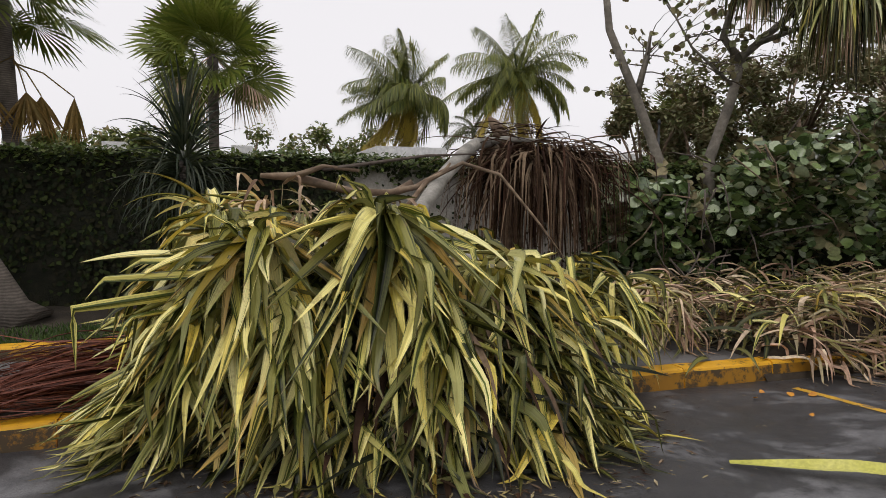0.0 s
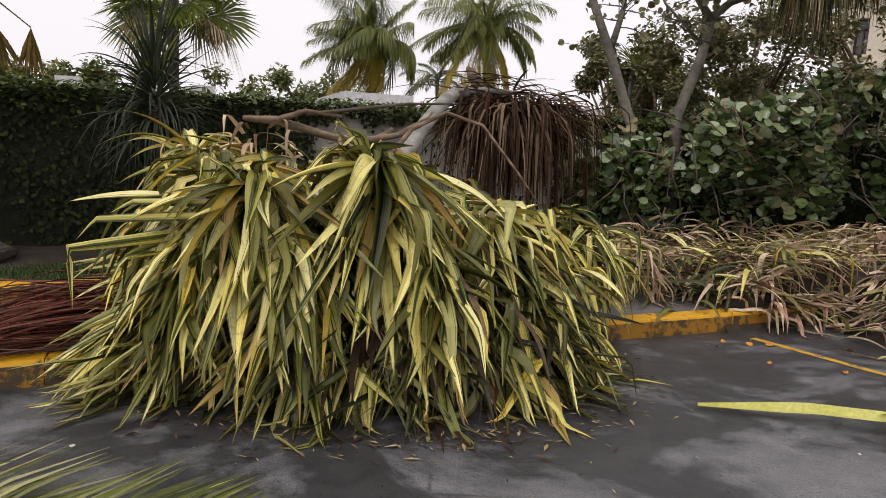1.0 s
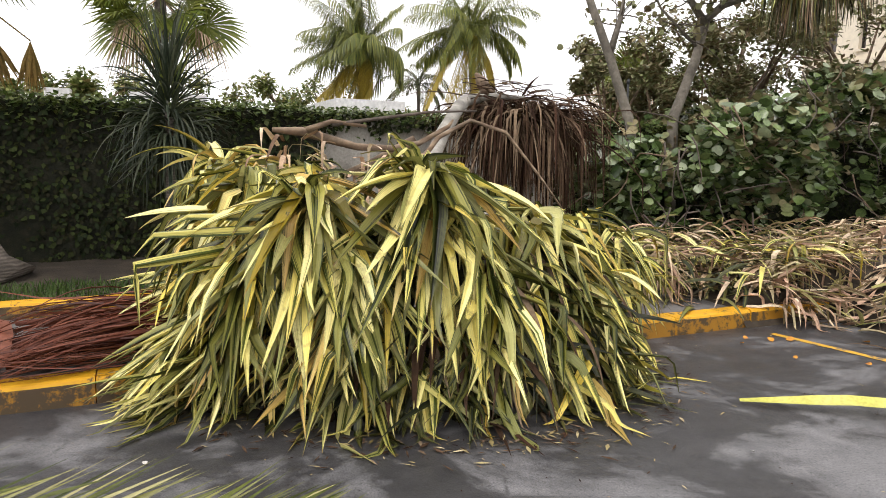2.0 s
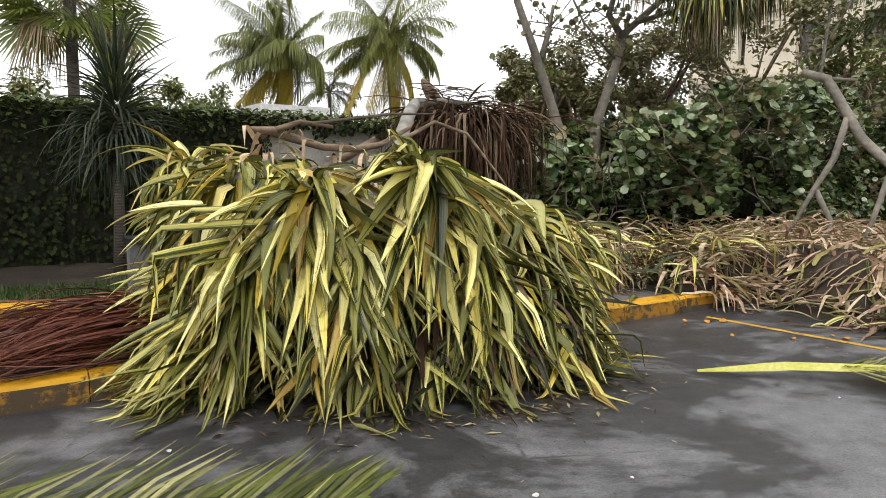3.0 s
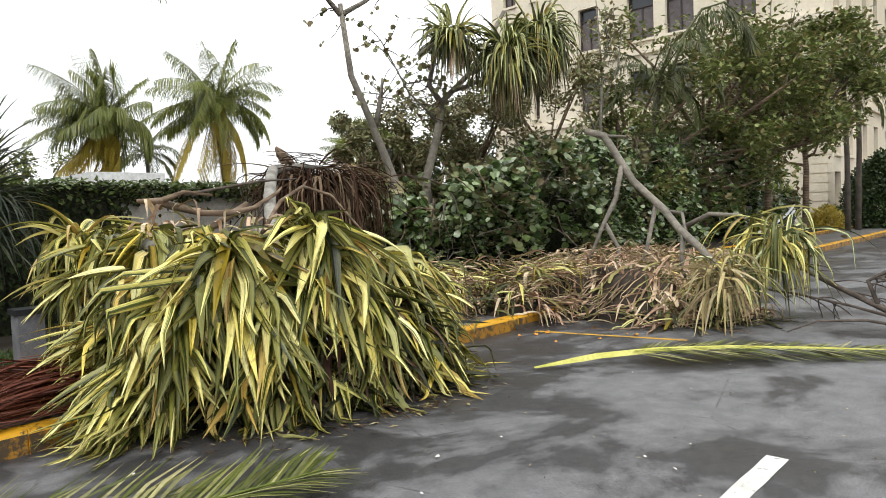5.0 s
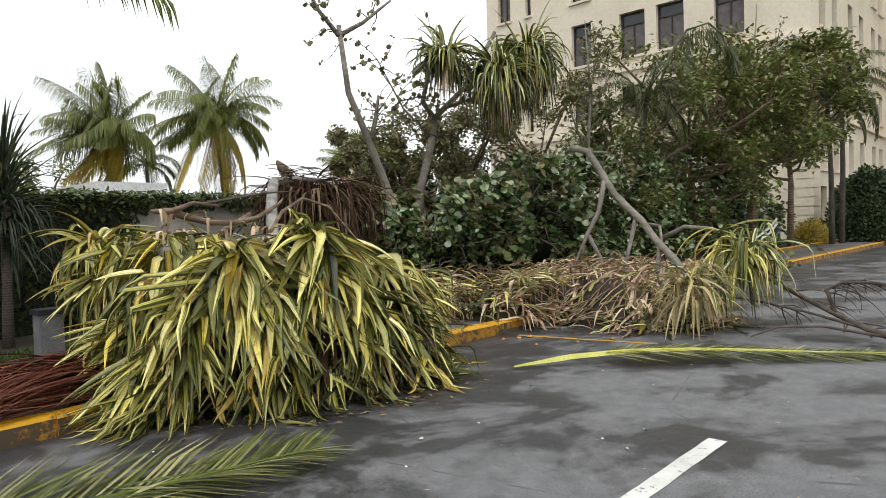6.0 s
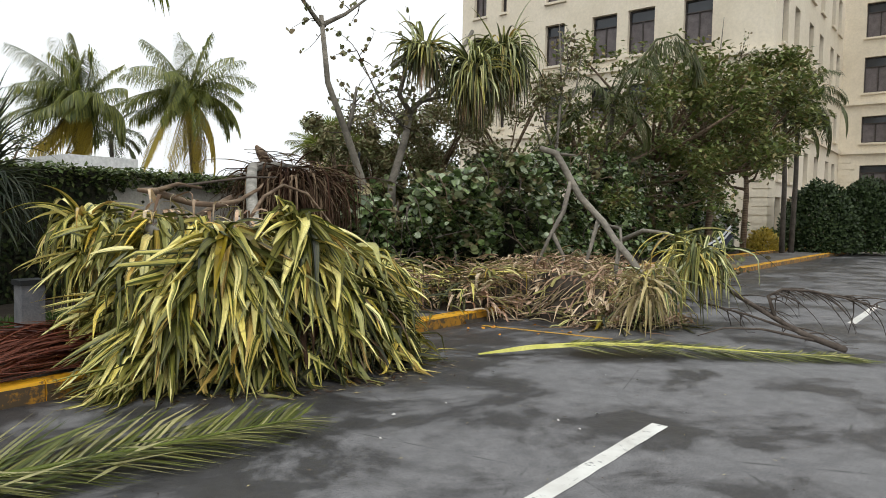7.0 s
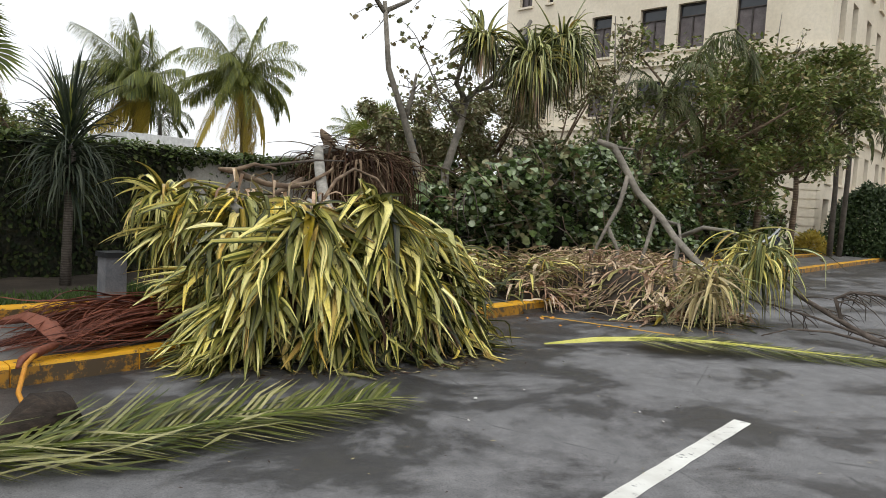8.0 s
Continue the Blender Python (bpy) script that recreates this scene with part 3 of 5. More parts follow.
        if g * 0.45 < r < g:
            return Vector((core.x + x / r * g * 1.45, core.y + y / r * g * 1.06, p.z))
        return p

    leaves = []
    S = -math.pi / 2
    crowns = [
        ((-1.31, 4.23, 1.38), 130, 1.1, S, 1.5, 0.45), ((-0.585, 4.37, 1.42), 130, 1.1, S + 0.1, 1.5, 0.45),
        ((-1.85, 4.85, 1.36), 90, 0.7, S - 0.4, 2.6, 0.45), ((-2.2, 5.5, 1.40), 90, 0.6, S - 0.6, 3.0, 0.5),
        ((-1.95, 4.55, 1.05), 60, 0.75, S - 0.3, 1.2, 0.1), ((-2.05, 5.1, 0.55), 50, 0.65, S - 0.9, 1.5, 0.1),
        ((-1.55, 4.5, 1.30), 60, 0.75, S - 0.3, 2.0, 0.4), ((-0.95, 4.55, 1.22), 60, 0.7, S, 2.6, 0.5),
        ((0.12, 4.75, 1.02), 90, 0.8, S + 0.4, 1.5, 0.15), ((0.45, 5.15, 0.84), 90, 0.75, S + 0.7, 1.7, 0.2),
        ((0.85, 5.5, 0.52), 80, 0.7, S + 0.9, 1.7, 0.25), ((0.45, 4.75, 0.60), 50, 0.7, S + 0.5, 1.3, 0.1),
        ((-1.7, 4.2, 0.90), 70, 0.85, S - 0.3, 1.0, 0.1), ((-1.0, 4.05, 0.85), 60, 0.85, S, 1.1, 0.0),
        ((-0.2, 4.25, 0.85), 60, 0.85, S + 0.2, 1.1, 0.0), ((-0.5, 5.0, 1.26), 70, 0.7, S, 3.1, 0.5),
        ((-1.3, 5.0, 1.32), 80, 0.7, S, 3.1, 0.5), ((-0.05, 5.2, 1.22), 70, 0.75, S + 0.6, 2.6, 0.4),
        ((-1.8, 5.6, 1.40), 70, 0.7, S - 1.0, 3.0, 0.5),
    ]
    for n, (c, k, ln, az, spread, rise) in enumerate(crowns):
        if n < 2:
            c = Vector(c) + Vector((0.03, -0.06, -0.04 + 0.08 * n))
            leaves += rosette_leaves(c, 54, 0.98, 0.112, az, 1.35, (-1.2, -0.35), 0.3, 0.012, 0.3, keep_out, 0.1, 1.0)
            leaves += rosette_leaves(c, 40, 0.75, 0.115, az, 1.9, (-0.7, 0.2), 1.5, 0.012, 0.4, keep_out, 0.1)
            leaves += rosette_leaves(c, 26, 0.42 + 0.08 * n, 0.095, az, 3.0, (0.5, 1.4), 1.5, 0.012, 0.9, keep_out, 0.07)
        else:
            leaves += rosette_leaves(c, int(k * 0.8), ln * 0.86, 0.094, az, spread, (-1.2, rise), 1.0, 0.012, 0.75, keep_out, 0.13, 1.2)
    leaves += rosette_leaves((-2.5, 6.2, 1.5), 110, 0.74, 0.095, S - 0.6, 3.1, (-0.8, 0.95), 2.2, 0.02, 0.6)
    leaves += rosette_leaves((0.75, 6.0, 0.98), 70, 0.6, 0.075, S + 0.9, 2.2, (-0.6, 0.5), 1.8, 0.02, 0.4, None, 0.14)
    leaves += rosette_leaves((1.15, 6.05, 0.8), 80, 0.62, 0.07, S + 0.9, 2.0, (-0.8, 0.45), 1.9, 0.02, 0.4, None, 0.14)
    leaves += rosette_leaves((-2.45, 5.9, 1.15), 80, 0.7, 0.085, S - 0.8, 1.7, (-1.2, 0.1), 1.2, 0.02, 0.5)
    leaves += rosette_leaves((-2.1, 5.05, 0.72), 90, 0.75, 0.085, S - 1.2, 0.9, (-0.75, 0.15), 0.5, 0.2, 0.3)
    leaves += rosette_leaves((-1.75, 4.35, 0.6), 60, 0.85, 0.09, S - 0.8, 0.8, (-0.9, -0.15), 0.4, 0.012, 0.3)
    leaves += rosette_leaves((-2.0, 4.35, 0.55), 50, 0.8, 0.085, S - 1.0, 0.7, (-0.8, -0.2), 0.3, 0.012, 0.3)
    leaves += rosette_leaves((-1.9, 4.15, 0.3), 40, 0.75, 0.08, S - 1.1, 0.6, (-0.45, 0.1), 0.3, 0.012, 0.3)
    for i in range(560):
        a = rnd.uniform(-3.9, 0.35)
        h = rnd.uniform(0.22, 1.38)
        if h > 0.7 and -2.5 < a < -0.75:
            continue
        r = girth(h) * rnd.uniform(0.98, 1.1)
        p = Vector((core.x + math.cos(a) * 1.45 * r, core.y + math.sin(a) * 1.06 * r, h))
        az = a + rnd.gauss(0, 1.0)
        el = rnd.uniform(-1.1, 0.1)
        kink = [(rnd.randint(2, 5), max(0.0, el + rnd.uniform(0.4, 1.25)), rnd.gauss(0, 0.6))] if el > -0.6 else [(rnd.randint(4, 8), rnd.uniform(-0.8, 0.4), rnd.gauss(0, 0.6))]
        pts = droop_path(p, az, el, rnd.uniform(0.45, 0.9), 0.35, 10, 0.012, kink, 0.12, keep_out)
        leaves.append((pts, rnd.uniform(0.065, 0.115), Vector((-math.sin(az), math.cos(az), rnd.uniform(-0.7, 0.7))), rnd.uniform(-0.8, 0.8)))
    for a, c, e in (((-1.75, 4.25, 1.08), (-2.15, 3.57, 1.06), (-2.13, 3.55, 0.72)), ((-1.55, 4.05, 1.22), (-2.2, 3.95, 1.18), (-2.32, 3.93, 1.05)), ((-1.35, 4.1, 1.3), (-2.05, 4.1, 1.28), (-2.2, 4.1, 1.2))):
        a, c, e = Vector(a), Vector(c), Vector(e)
        pts = [a.lerp(c, q / 6) for q in range(6)] + [c.lerp(e, q / 4) for q in range(5)]
        leaves.insert(0, (pts, 0.075, Vector((0.3, 0.6, 0.7)), 0.0))
    add_leaves(leaves, root, VARIEGATED, 300, near=Vector((-0.8, 3.0, 1.0)), label="striped strap leaves deeper in the heap")
    # Low leaves in a darkened copy of the stripes, for the heap's inner shade.
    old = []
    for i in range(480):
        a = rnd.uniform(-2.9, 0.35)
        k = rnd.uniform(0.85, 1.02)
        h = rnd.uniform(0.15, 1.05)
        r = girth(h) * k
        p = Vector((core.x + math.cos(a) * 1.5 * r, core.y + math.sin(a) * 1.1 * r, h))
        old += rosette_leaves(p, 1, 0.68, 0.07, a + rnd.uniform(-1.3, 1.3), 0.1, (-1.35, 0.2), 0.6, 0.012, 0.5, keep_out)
    add_leaves(old, root, VARIEGATED_DULL_SHADED, 0, rest="old_leaf_mass", label="dull green leaves low in the heap, darkened for its shade")
    # Innermost leaves get a very dark brown that deepens the shade in the gaps.
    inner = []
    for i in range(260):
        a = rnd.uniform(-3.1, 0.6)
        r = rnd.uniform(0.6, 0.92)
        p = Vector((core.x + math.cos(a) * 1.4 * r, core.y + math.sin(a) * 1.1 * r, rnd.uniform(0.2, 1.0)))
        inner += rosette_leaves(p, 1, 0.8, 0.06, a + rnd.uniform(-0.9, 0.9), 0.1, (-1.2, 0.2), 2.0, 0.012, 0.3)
    dead = []
    for c, k in (((-1.75, 5.6, 1.48), 70), ((-1.3, 5.7, 1.45), 40), ((-0.9, 5.7, 1.45), 40)):
        dead += rosette_leaves(c, k, 0.62, 0.045, S, 3.1, (-0.6, 0.75), 2.4, 0.3, 0.9, None, 0.16)
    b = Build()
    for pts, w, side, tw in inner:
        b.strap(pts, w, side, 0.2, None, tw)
    part("dead_leaf_mass", b, SKIRT_LEAF, root, "withered brown leaves inside the heap, darkened for its shade", True, "stuff")
    b = Build()
    for pts, w, side, tw in dead:
        b.strap(pts, w, side, 0.2, None, tw)
    part("dead_crown", b, DRY_LEAF, root, "dry tan leaves on top of the heap", True, "stuff")
    stems = [
        [(-0.84, 8.1, 0.3), (-0.62, 7.2, 0.7), (-0.6, 6.0, 1.0), (-0.6, 4.6, 1.3)],
        [(-0.62, 7.2, 0.7), (-1.1, 6.0, 1.0), (-1.3, 4.5, 1.3)],
        [(-1.1, 6.0, 1.0), (-1.9, 5.0, 1.45)], [(-1.1, 6.0, 1.0), (-1.9, 6.2, 1.35), (-2.5, 6.2, 1.5)], [(-0.6, 6.0, 1.0), (0.3, 5.2, 0.95), (0.75, 5.4, 0.85)],
    ]
    for s in stems:
        part("stem", Build().tube(s, [0.07] * len(s), 8), GREY_BARK, root, "pale bare stem")


fallen_screw_pine()


# ---- broken trunk with a skirt of dead leaves in front of the wall ----
def broken_trunk():
    root = thing("broken_screw_pine_trunk", (0.35, 9.0, 0.25), "snapped pale grey trunk with limbs and a brown leaf skirt", "broken tree")
    part("trunk", Build().tube([(-0.62, 5.4, 1.2), (-0.6, 6.3, 1.55), (-0.45, 7.2, 1.92), (-0.27, 8.1, 2.25), (-0.17, 8.5, 2.37), (0.05, 8.7, 2.42)],
                               [0.07, 0.074, 0.078, 0.08, 0.078, 0.06], 10, wobble=0.12), GREY_BARK, root)
    part("rooted_stump", Build().tube([(0.35, 9.0, 0.2), (0.3, 8.95, 1.2), (0.15, 8.85, 2.1), (-0.05, 8.75, 2.42)], [0.16, 0.14, 0.13, 0.11], 9, wobble=0.15), BROWN_BARK, root)
    part("limb", Build().tube([(-0.2, 8.65, 2.38), (0.2, 8.6, 2.44), (0.75, 8.7, 2.42)], [0.05, 0.04, 0.02], 8), GREY_BARK, root)
    part("limb", Build().tube([(-1.95, 5.9, 1.88), (-1.75, 6.2, 1.88), (-1.6, 6.42, 1.83), (-1.3, 6.6, 1.75), (-0.95, 6.75, 1.74), (-0.7, 6.85, 1.8), (-0.4, 6.9, 1.98), (-0.35, 6.9, 2.05)],
                              [0.022, 0.045, 0.04, 0.036, 0.034, 0.03, 0.022, 0.01], 8, wobble=0.25), BROWN_BARK, root)
    part("limb", Build().tube([(-1.75, 6.2, 1.88), (-1.5, 6.3, 1.98), (-1.2, 6.5, 1.95)], [0.034, 0.026, 0.014], 7, wobble=0.3), BROWN_BARK, root)
    part("limb", Build().tube([(-1.5, 6.3, 1.95), (-0.6, 6.9, 2.12), (-0.1, 7.2, 2.16)], [0.02, 0.015, 0.008], 5), TWIG, root)
    part("limb", Build().tube([(-1.6, 6.8, 1.4), (-1.2, 6.9, 1.58), (-0.75, 7.0, 1.85)], [0.04, 0.045, 0.04], 8), BROWN_BARK, root)
    part("limb", Build().tube([(-0.8, 6.4, 1.55), (-0.55, 6.1, 1.42), (-0.2, 6.0, 1.2), (0.3, 6.0, 1.0)], [0.055, 0.05, 0.045, 0.03], 8), GREY_BARK, root)
    part("limb", Build().tube([(-0.75, 6.0, 1.5), (-0.5, 6.2, 1.85), (-0.2, 6.4, 2.02), (0.15, 6.5, 1.92), (0.5, 6.5, 1.5), (0.8, 6.5, 1.1)], [0.025, 0.022, 0.02, 0.017, 0.012, 0.006], 6), BROWN_BARK, root)
    part("broken_stub", Build().tube([(0.25, 9.0, 2.2), (0.15, 9.0, 2.5), (0.05, 9.0, 2.68), (-0.03, 9.0, 2.76)], [0.13, 0.10, 0.07, 0.02], 8, wobble=0.7), BROWN_BARK, root, "splintered brown stump end")
    leaves = []
    for i in range(1000):
        a = rnd.uniform(0, 2 * math.pi)
        p = Vector((0.6 + 0.62 * math.cos(a) * rnd.random(), 8.85 + 0.25 * math.sin(a) * rnd.random(), 2.38 - rnd.random() * 0.3))
        leaves += rosette_leaves(p, 1, rnd.uniform(0.5, 1.9), rnd.uniform(0.014, 0.05), a, 0.9, (-1.45, 0.5), 0.9, 0.3, 0.9)
    for i in range(60):
        a = rnd.gauss(0.2, 0.6)
        p = Vector((rnd.uniform(-0.3, 0.6), rnd.uniform(8.4, 9.0), rnd.uniform(2.3, 2.6)))
        leaves += rosette_leaves(p, 1, rnd.uniform(0.5, 1.1), 0.03, a, 0.2, (-0.1, 0.4), 1.2, 0.3, 0.4)
    add_leaves(leaves, root, SKIRT_LEAF, 200, near=Vector((0.5, 7.0, 1.5)), name="dead_leaf", rest="dead_leaf_mass")


broken_trunk()


# ---- palms ----
def frond(b, base, az, el, length, droop, leaflet=0.5, pairs=34, width=0.035, sag=0.7, rachis=None, bare=0.12, wind=None, hang_by=0.0):
    """A feather leaf: its rib goes into rachis (or b), its leaflets into b."""
    n = 12
    pts = [Vector(base)]
    e = el
    for i in range(n):
        d = Vector((math.cos(az) * math.cos(e), math.sin(az) * math.cos(e), math.sin(e)))
        if wind:
            d = (d + Vector(wind) * (1.7 * i / n)).normalized()
        pts.append(pts[-1] + d * (length / n))
        e = max(e - droop * (length / n) * max(0.2, math.cos(e)), -1.45)
    (rachis or b).tube(pts, [0.028 * (1 - 0.85 * i / n) * length / 3 for i in range(n + 1)], 4, False)
    side = Vector((-math.sin(az), math.cos(az), 0))
    for i in range(pairs):
        s = bare + (0.985 - bare) * i / (pairs - 1)
        q = s * n
        k = min(int(q), n - 1)
        p = pts[k].lerp(pts[k + 1], q - k)
        d = (pts[k + 1] - pts[k]).normalized()
        ln = leaflet * (0.45 + 1.1 * math.sin(math.pi * min(0.97, 0.12 + s * 0.86)) * 0.6) * rnd.uniform(0.85, 1.1)
        for sg in (-1, 1):
            w = side * sg * 0.85 + d * (0.45 + 0.5 * s) + Vector((0, 0, rnd.uniform(-0.15, 0.25) - hang_by * rnd.uniform(0.5, 1.5)))
            if wind:
                w += Vector(wind)
            w.normalize()
            m = p + w * (ln * 0.5)
            t = m + (w + Vector((0, 0, -sag * rnd.uniform(0.6, 1.4)))).normalized() * (ln * 0.55)
            if t.z < 0.012:
                t.z = 0.012
            if m.z < 0.012:
                m.z = 0.015
            a = w.cross(Vector((0, 0, 1)))
            a = a.normalized() if a.length > 0.05 else d
            base_i = len(b.v)
            h = width * 0.5
            b.v.extend((p - a * h * 0.6, p + a * h * 0.6, m + a * h, m - a * h, t))
            b.face((base_i, base_i + 1, base_i + 2, base_i + 3))
            b.face((base_i + 3, base_i + 2, base_i + 4))
    return pts


def coconut_palm(foot, top, count, length, yellow=3, seed=1, lean_wind=None, label=""):
    global rnd
    keep, rnd = rnd, random.Random(seed)
    foot, top = Vector(foot), Vector(top)
    root = thing("coconut_palm", foot, label or "coconut palm with ragged green fronds and yellowed lower fronds", "palm tree")
    mid = foot.lerp(top, 0.5) + Vector((0.15, 0.1, 0))
    part("trunk", Build().tube([foot, mid, top, top + Vector((0, 0, 0.25))], [0.19, 0.15, 0.13, 0.08], 10), PALM_BARK, root)
    for i in range(count):
        az = i * 2.399 + rnd.uniform(-0.5, 0.5)
        el = 1.38 - 1.75 * (i / count) ** 0.85 + rnd.uniform(-0.15, 0.15)
        if i >= count - yellow:
            el, az = rnd.uniform(-1.25, -0.5), -1.57 + rnd.uniform(-1.5, 1.5)
        b = Build()
        frond(b, top, az, el, length * rnd.uniform(0.7, 1.15), 0.42 + (0.1 if el > 0.9 else 0.5) * rnd.random(), rnd.uniform(0.5, 0.95), 74, 0.024, 1.5, wind=lean_wind, hang_by=0.1 + 0.9 * rnd.random(), bare=0.12)
        part("frond", b, PALM_YELLOW if i >= count - yellow else PALM_GREEN, root, "yellowed hanging frond" if i >= count - yellow else "")
    for i in range(5):
        a = i * 1.3
        c = top + Vector((0.2 * math.cos(a), 0.2 * math.sin(a), -0.18))
        part("coconut", Build().tube([c + Vector((0, 0, 0.12)), c + Vector((0, 0, 0.06)), c - Vector((0, 0, 0.05)), c - Vector((0, 0, 0.12))], [0.03, 0.1, 0.1, 0.03], 8), PALM_YELLOW, root)
    rnd = keep
    return root


def fan_leaf(b, base, az, el, stalk, radius, rays=34, spread=2.6, droop=0.35):
    d = Vector((math.cos(az) * math.cos(el), math.sin(az) * math.cos(el), math.sin(el)))
    hub = Vector(base) + d * stalk + Vector((0, 0, -0.12 * stalk))
    b.tube([base, Vector(base) + d * stalk * 0.55, hub], [0.02, 0.016, 0.012], 4, False)
    side = d.cross(Vector((0, 0, 1))).normalized()
    tilt = rnd.uniform(-1.1, 1.1)
    side = side * math.cos(tilt) + d.cross(side) * math.sin(tilt)
    for i in range(rays):
        a = spread * (i / (rays - 1) - 0.5)
        w = (d * math.cos(a) + side * math.sin(a)).normalized()
        ln = radius * (0.78 + 0.3 * math.cos(a)) * rnd.uniform(0.9, 1.06)
        m = hub + w * (ln * 0.6)
        t = hub + w * ln + Vector((0, 0, -droop * ln * rnd.uniform(0.5, 1.3)))
        n = d.cross(side)
        p = w.cross(n).normalized()
        h = ln * 0.6 * spread / rays * 0.55
        k = len(b.v)
        lift = n * (0.02 if i % 2 else -0.02)
        b.v.extend((hub, m - p * h + lift, t, m + p * h + lift))
        b.face((k, k + 1, k + 2, k + 3))


def fan_palm(foot, top, count, radius, stalk, dead=4, seed=3, label=""):
    global rnd
    keep, rnd = rnd, random.Random(seed)
    foot, top = Vector(foot), Vector(top)
    root = thing("fan_palm", foot, label or "fan palm with round green leaves and brown dead ones", "palm tree")
    part("trunk", Build().tube([foot, foot.lerp(top, 0.5), top], [0.16, 0.13, 0.14], 10, wobble=0.1), PALM_BARK, root)
    for i in range(count):
        az = i * 2.399 + rnd.uniform(-0.2, 0.2)
        el = 1.4 - 2.2 * i / count + rnd.uniform(-0.1, 0.1)
        b = Build()
        old = i >= count - dead
        fan_leaf(b, top, az, el, stalk * rnd.uniform(0.8, 1.15), radius * rnd.uniform(0.85, 1.1), 34, 4.4 if not old else 2.2, 0.14 if not old else 0.7)
        part("leaf", b, DRY_LEAF if old else FAN_GREEN, root, "dead brown hanging leaf" if old else "")
    rnd = keep
    return root


coconut_palm((0.8, 23.9, 0), (0.5, 23.4, 5.75), 44, 2.85, 10, 11, (-0.14, -0.05, 0.0), label="coconut palm with green crown and yellow hanging fronds")
coconut_palm((-3.1, 21.0, 0), (-2.9, 20.6, 4.75), 42, 2.1, 8, 12, (-0.5, -0.1, 0.05), "wind-blown coconut palm beyond the garden wall")
fan_palm(P(-2.16, 13.45), P(-2.16, 13.45, 5.32), 52, 0.98, 1.0, 5, 13)
dark_palm = fan_palm(P(-4.9, 7.0), P(-5.15, 7.0, 4.95), 34, 0.8, 0.85, 0, 14, "dark fan palm with drooping brown leaves")
for u, z, wide, ln in ((-4.75, 3.25, 0.75, 0.75), (-4.55, 3.2, 0.6, 0.7), (-4.1, 3.2, 0.25, 0.72), (-5.3, 3.3, 0.7, 0.8)):
    hub = P(u, 6.75, z)
    fan = Build()
    fan.tube([P(-4.95, 6.95, z + 0.5), P((u - 4.95) / 2, 6.8, z + 0.35), hub], [0.014, 0.012, 0.01], 5)
    for i in range(44):
        a = wide * (rnd.random() * 2 - 1)
        fan.blade(hub, Vector((math.sin(a), rnd.uniform(-0.25, 0.25), -math.cos(a))), Vector((0, -1, 0.2)), ln * rnd.uniform(0.75, 1.1), 0.05)
    part("dead_leaf", fan, DEAD_FAN, dark_palm, "folded orange-brown dead leaf")


def yucca():
    root = thing("yucca", P(-2.38, 3.6, 0.25), "tall yucca with dark spiky leaves on a thin stem", "plant")
    base, top = P(-2.4, 3.6, 0.22), P(-2.36, 3.6, 2.1)
    part("stem", Build().tube([base, base.lerp(top, 0.5), top], [0.07, 0.055, 0.06], 8, wobble=0.15), PALM_BARK, root)
    leaves = []
    for i in range(190):
        z = rnd.uniform(1.55, 2.6)
        el = (z - 1.75) * 1.6 + rnd.uniform(-0.3, 0.3)
        leaves += rosette_leaves(P(-2.37, 3.6, z), 1, 0.85, 0.046, rnd.uniform(0, 6.28), 0.1, (el - 0.1, min(el + 0.1, 1.4)), 1.2 + max(0, 2.1 - z), 0.3, 0.12)
    add_leaves(leaves, root, DARK_STRAP, 190)
    old = rosette_leaves(P(-2.37, 3.6, 1.95), 120, 0.95, 0.03, 0, math.pi, (-0.7, 0.6), 2.6, 0.3, 0.3, None, 0.1)
    add_leaves(old, root, DARK_STRAP, 0, rest="old_leaf_mass", label="drooping older leaves")
    spear = rosette_leaves(P(-2.37, 3.6, 2.35), 26, 0.7, 0.04, 0, math.pi, (1.0, 1.5), 0.4, 0.3, 0.05)
    add_leaves(spear, root, PALM_GREEN, 30, name="young_leaf")


yucca()


def leaning_palm():
    foot = Vector((-5.08, 7.02, 0.22))
    root = thing("leaning_palm", foot, "leaning coconut palm with ringed grey trunk on the verge", "palm tree")
    pts = [foot, Vector((-5.26, 7.02, 0.42)), Vector((-5.66, 7.0, 1.14)), Vector((-5.88, 6.95, 2.24)), Vector((-6.2, 6.9, 3.1)), Vector((-6.6, 6.85, 4.2)), Vector((-6.85, 6.8, 5.4))]
    part("trunk", Build().tube(pts, [0.30, 0.19, 0.135, 0.115, 0.11, 0.105, 0.12], 12, wobble=0.05), PALM_BARK, root)
    for i in range(12):
        b = Build()
        az = 0.02 if i == 0 else 1.6 + i * 0.27
        frond(b, pts[-1], az, 0.25 if i == 0 else 0.22 + 0.25 * (i % 3), 5.5 if i == 0 else 4.9, 0.17 if i == 0 else 0.4, 0.9, 74, 0.04, 1.6, hang_by=0.7 if i == 0 else 0.2)
        part("frond", b, PALM_GREEN if i else FAN_GREEN, root)


leaning_palm()


# ---- thicket of round-leaved trees along the wall ----
def thicket_height(u):
    return 2.15 + 0.30 * max(0, u - 4.0) - 0.013 * max(0, u - 4.0) ** 2 + 0.55 * noise.noise(Vector((u * 0.6, 2.0, 0)))


def grape_thicket():
    root = thing("sea_grape_thicket", P(9, 4, 0.25), "tangled thicket of round leathery green leaves by the wall", "shrub")
    shared = [Build().round_leaf(Vector((0, 0, 0)), Vector((0, 0, 1)), 0, 1.0, c).mesh("leaf", GRAPE_LEAF) for c in (0.1, 0.2, 0.3)]
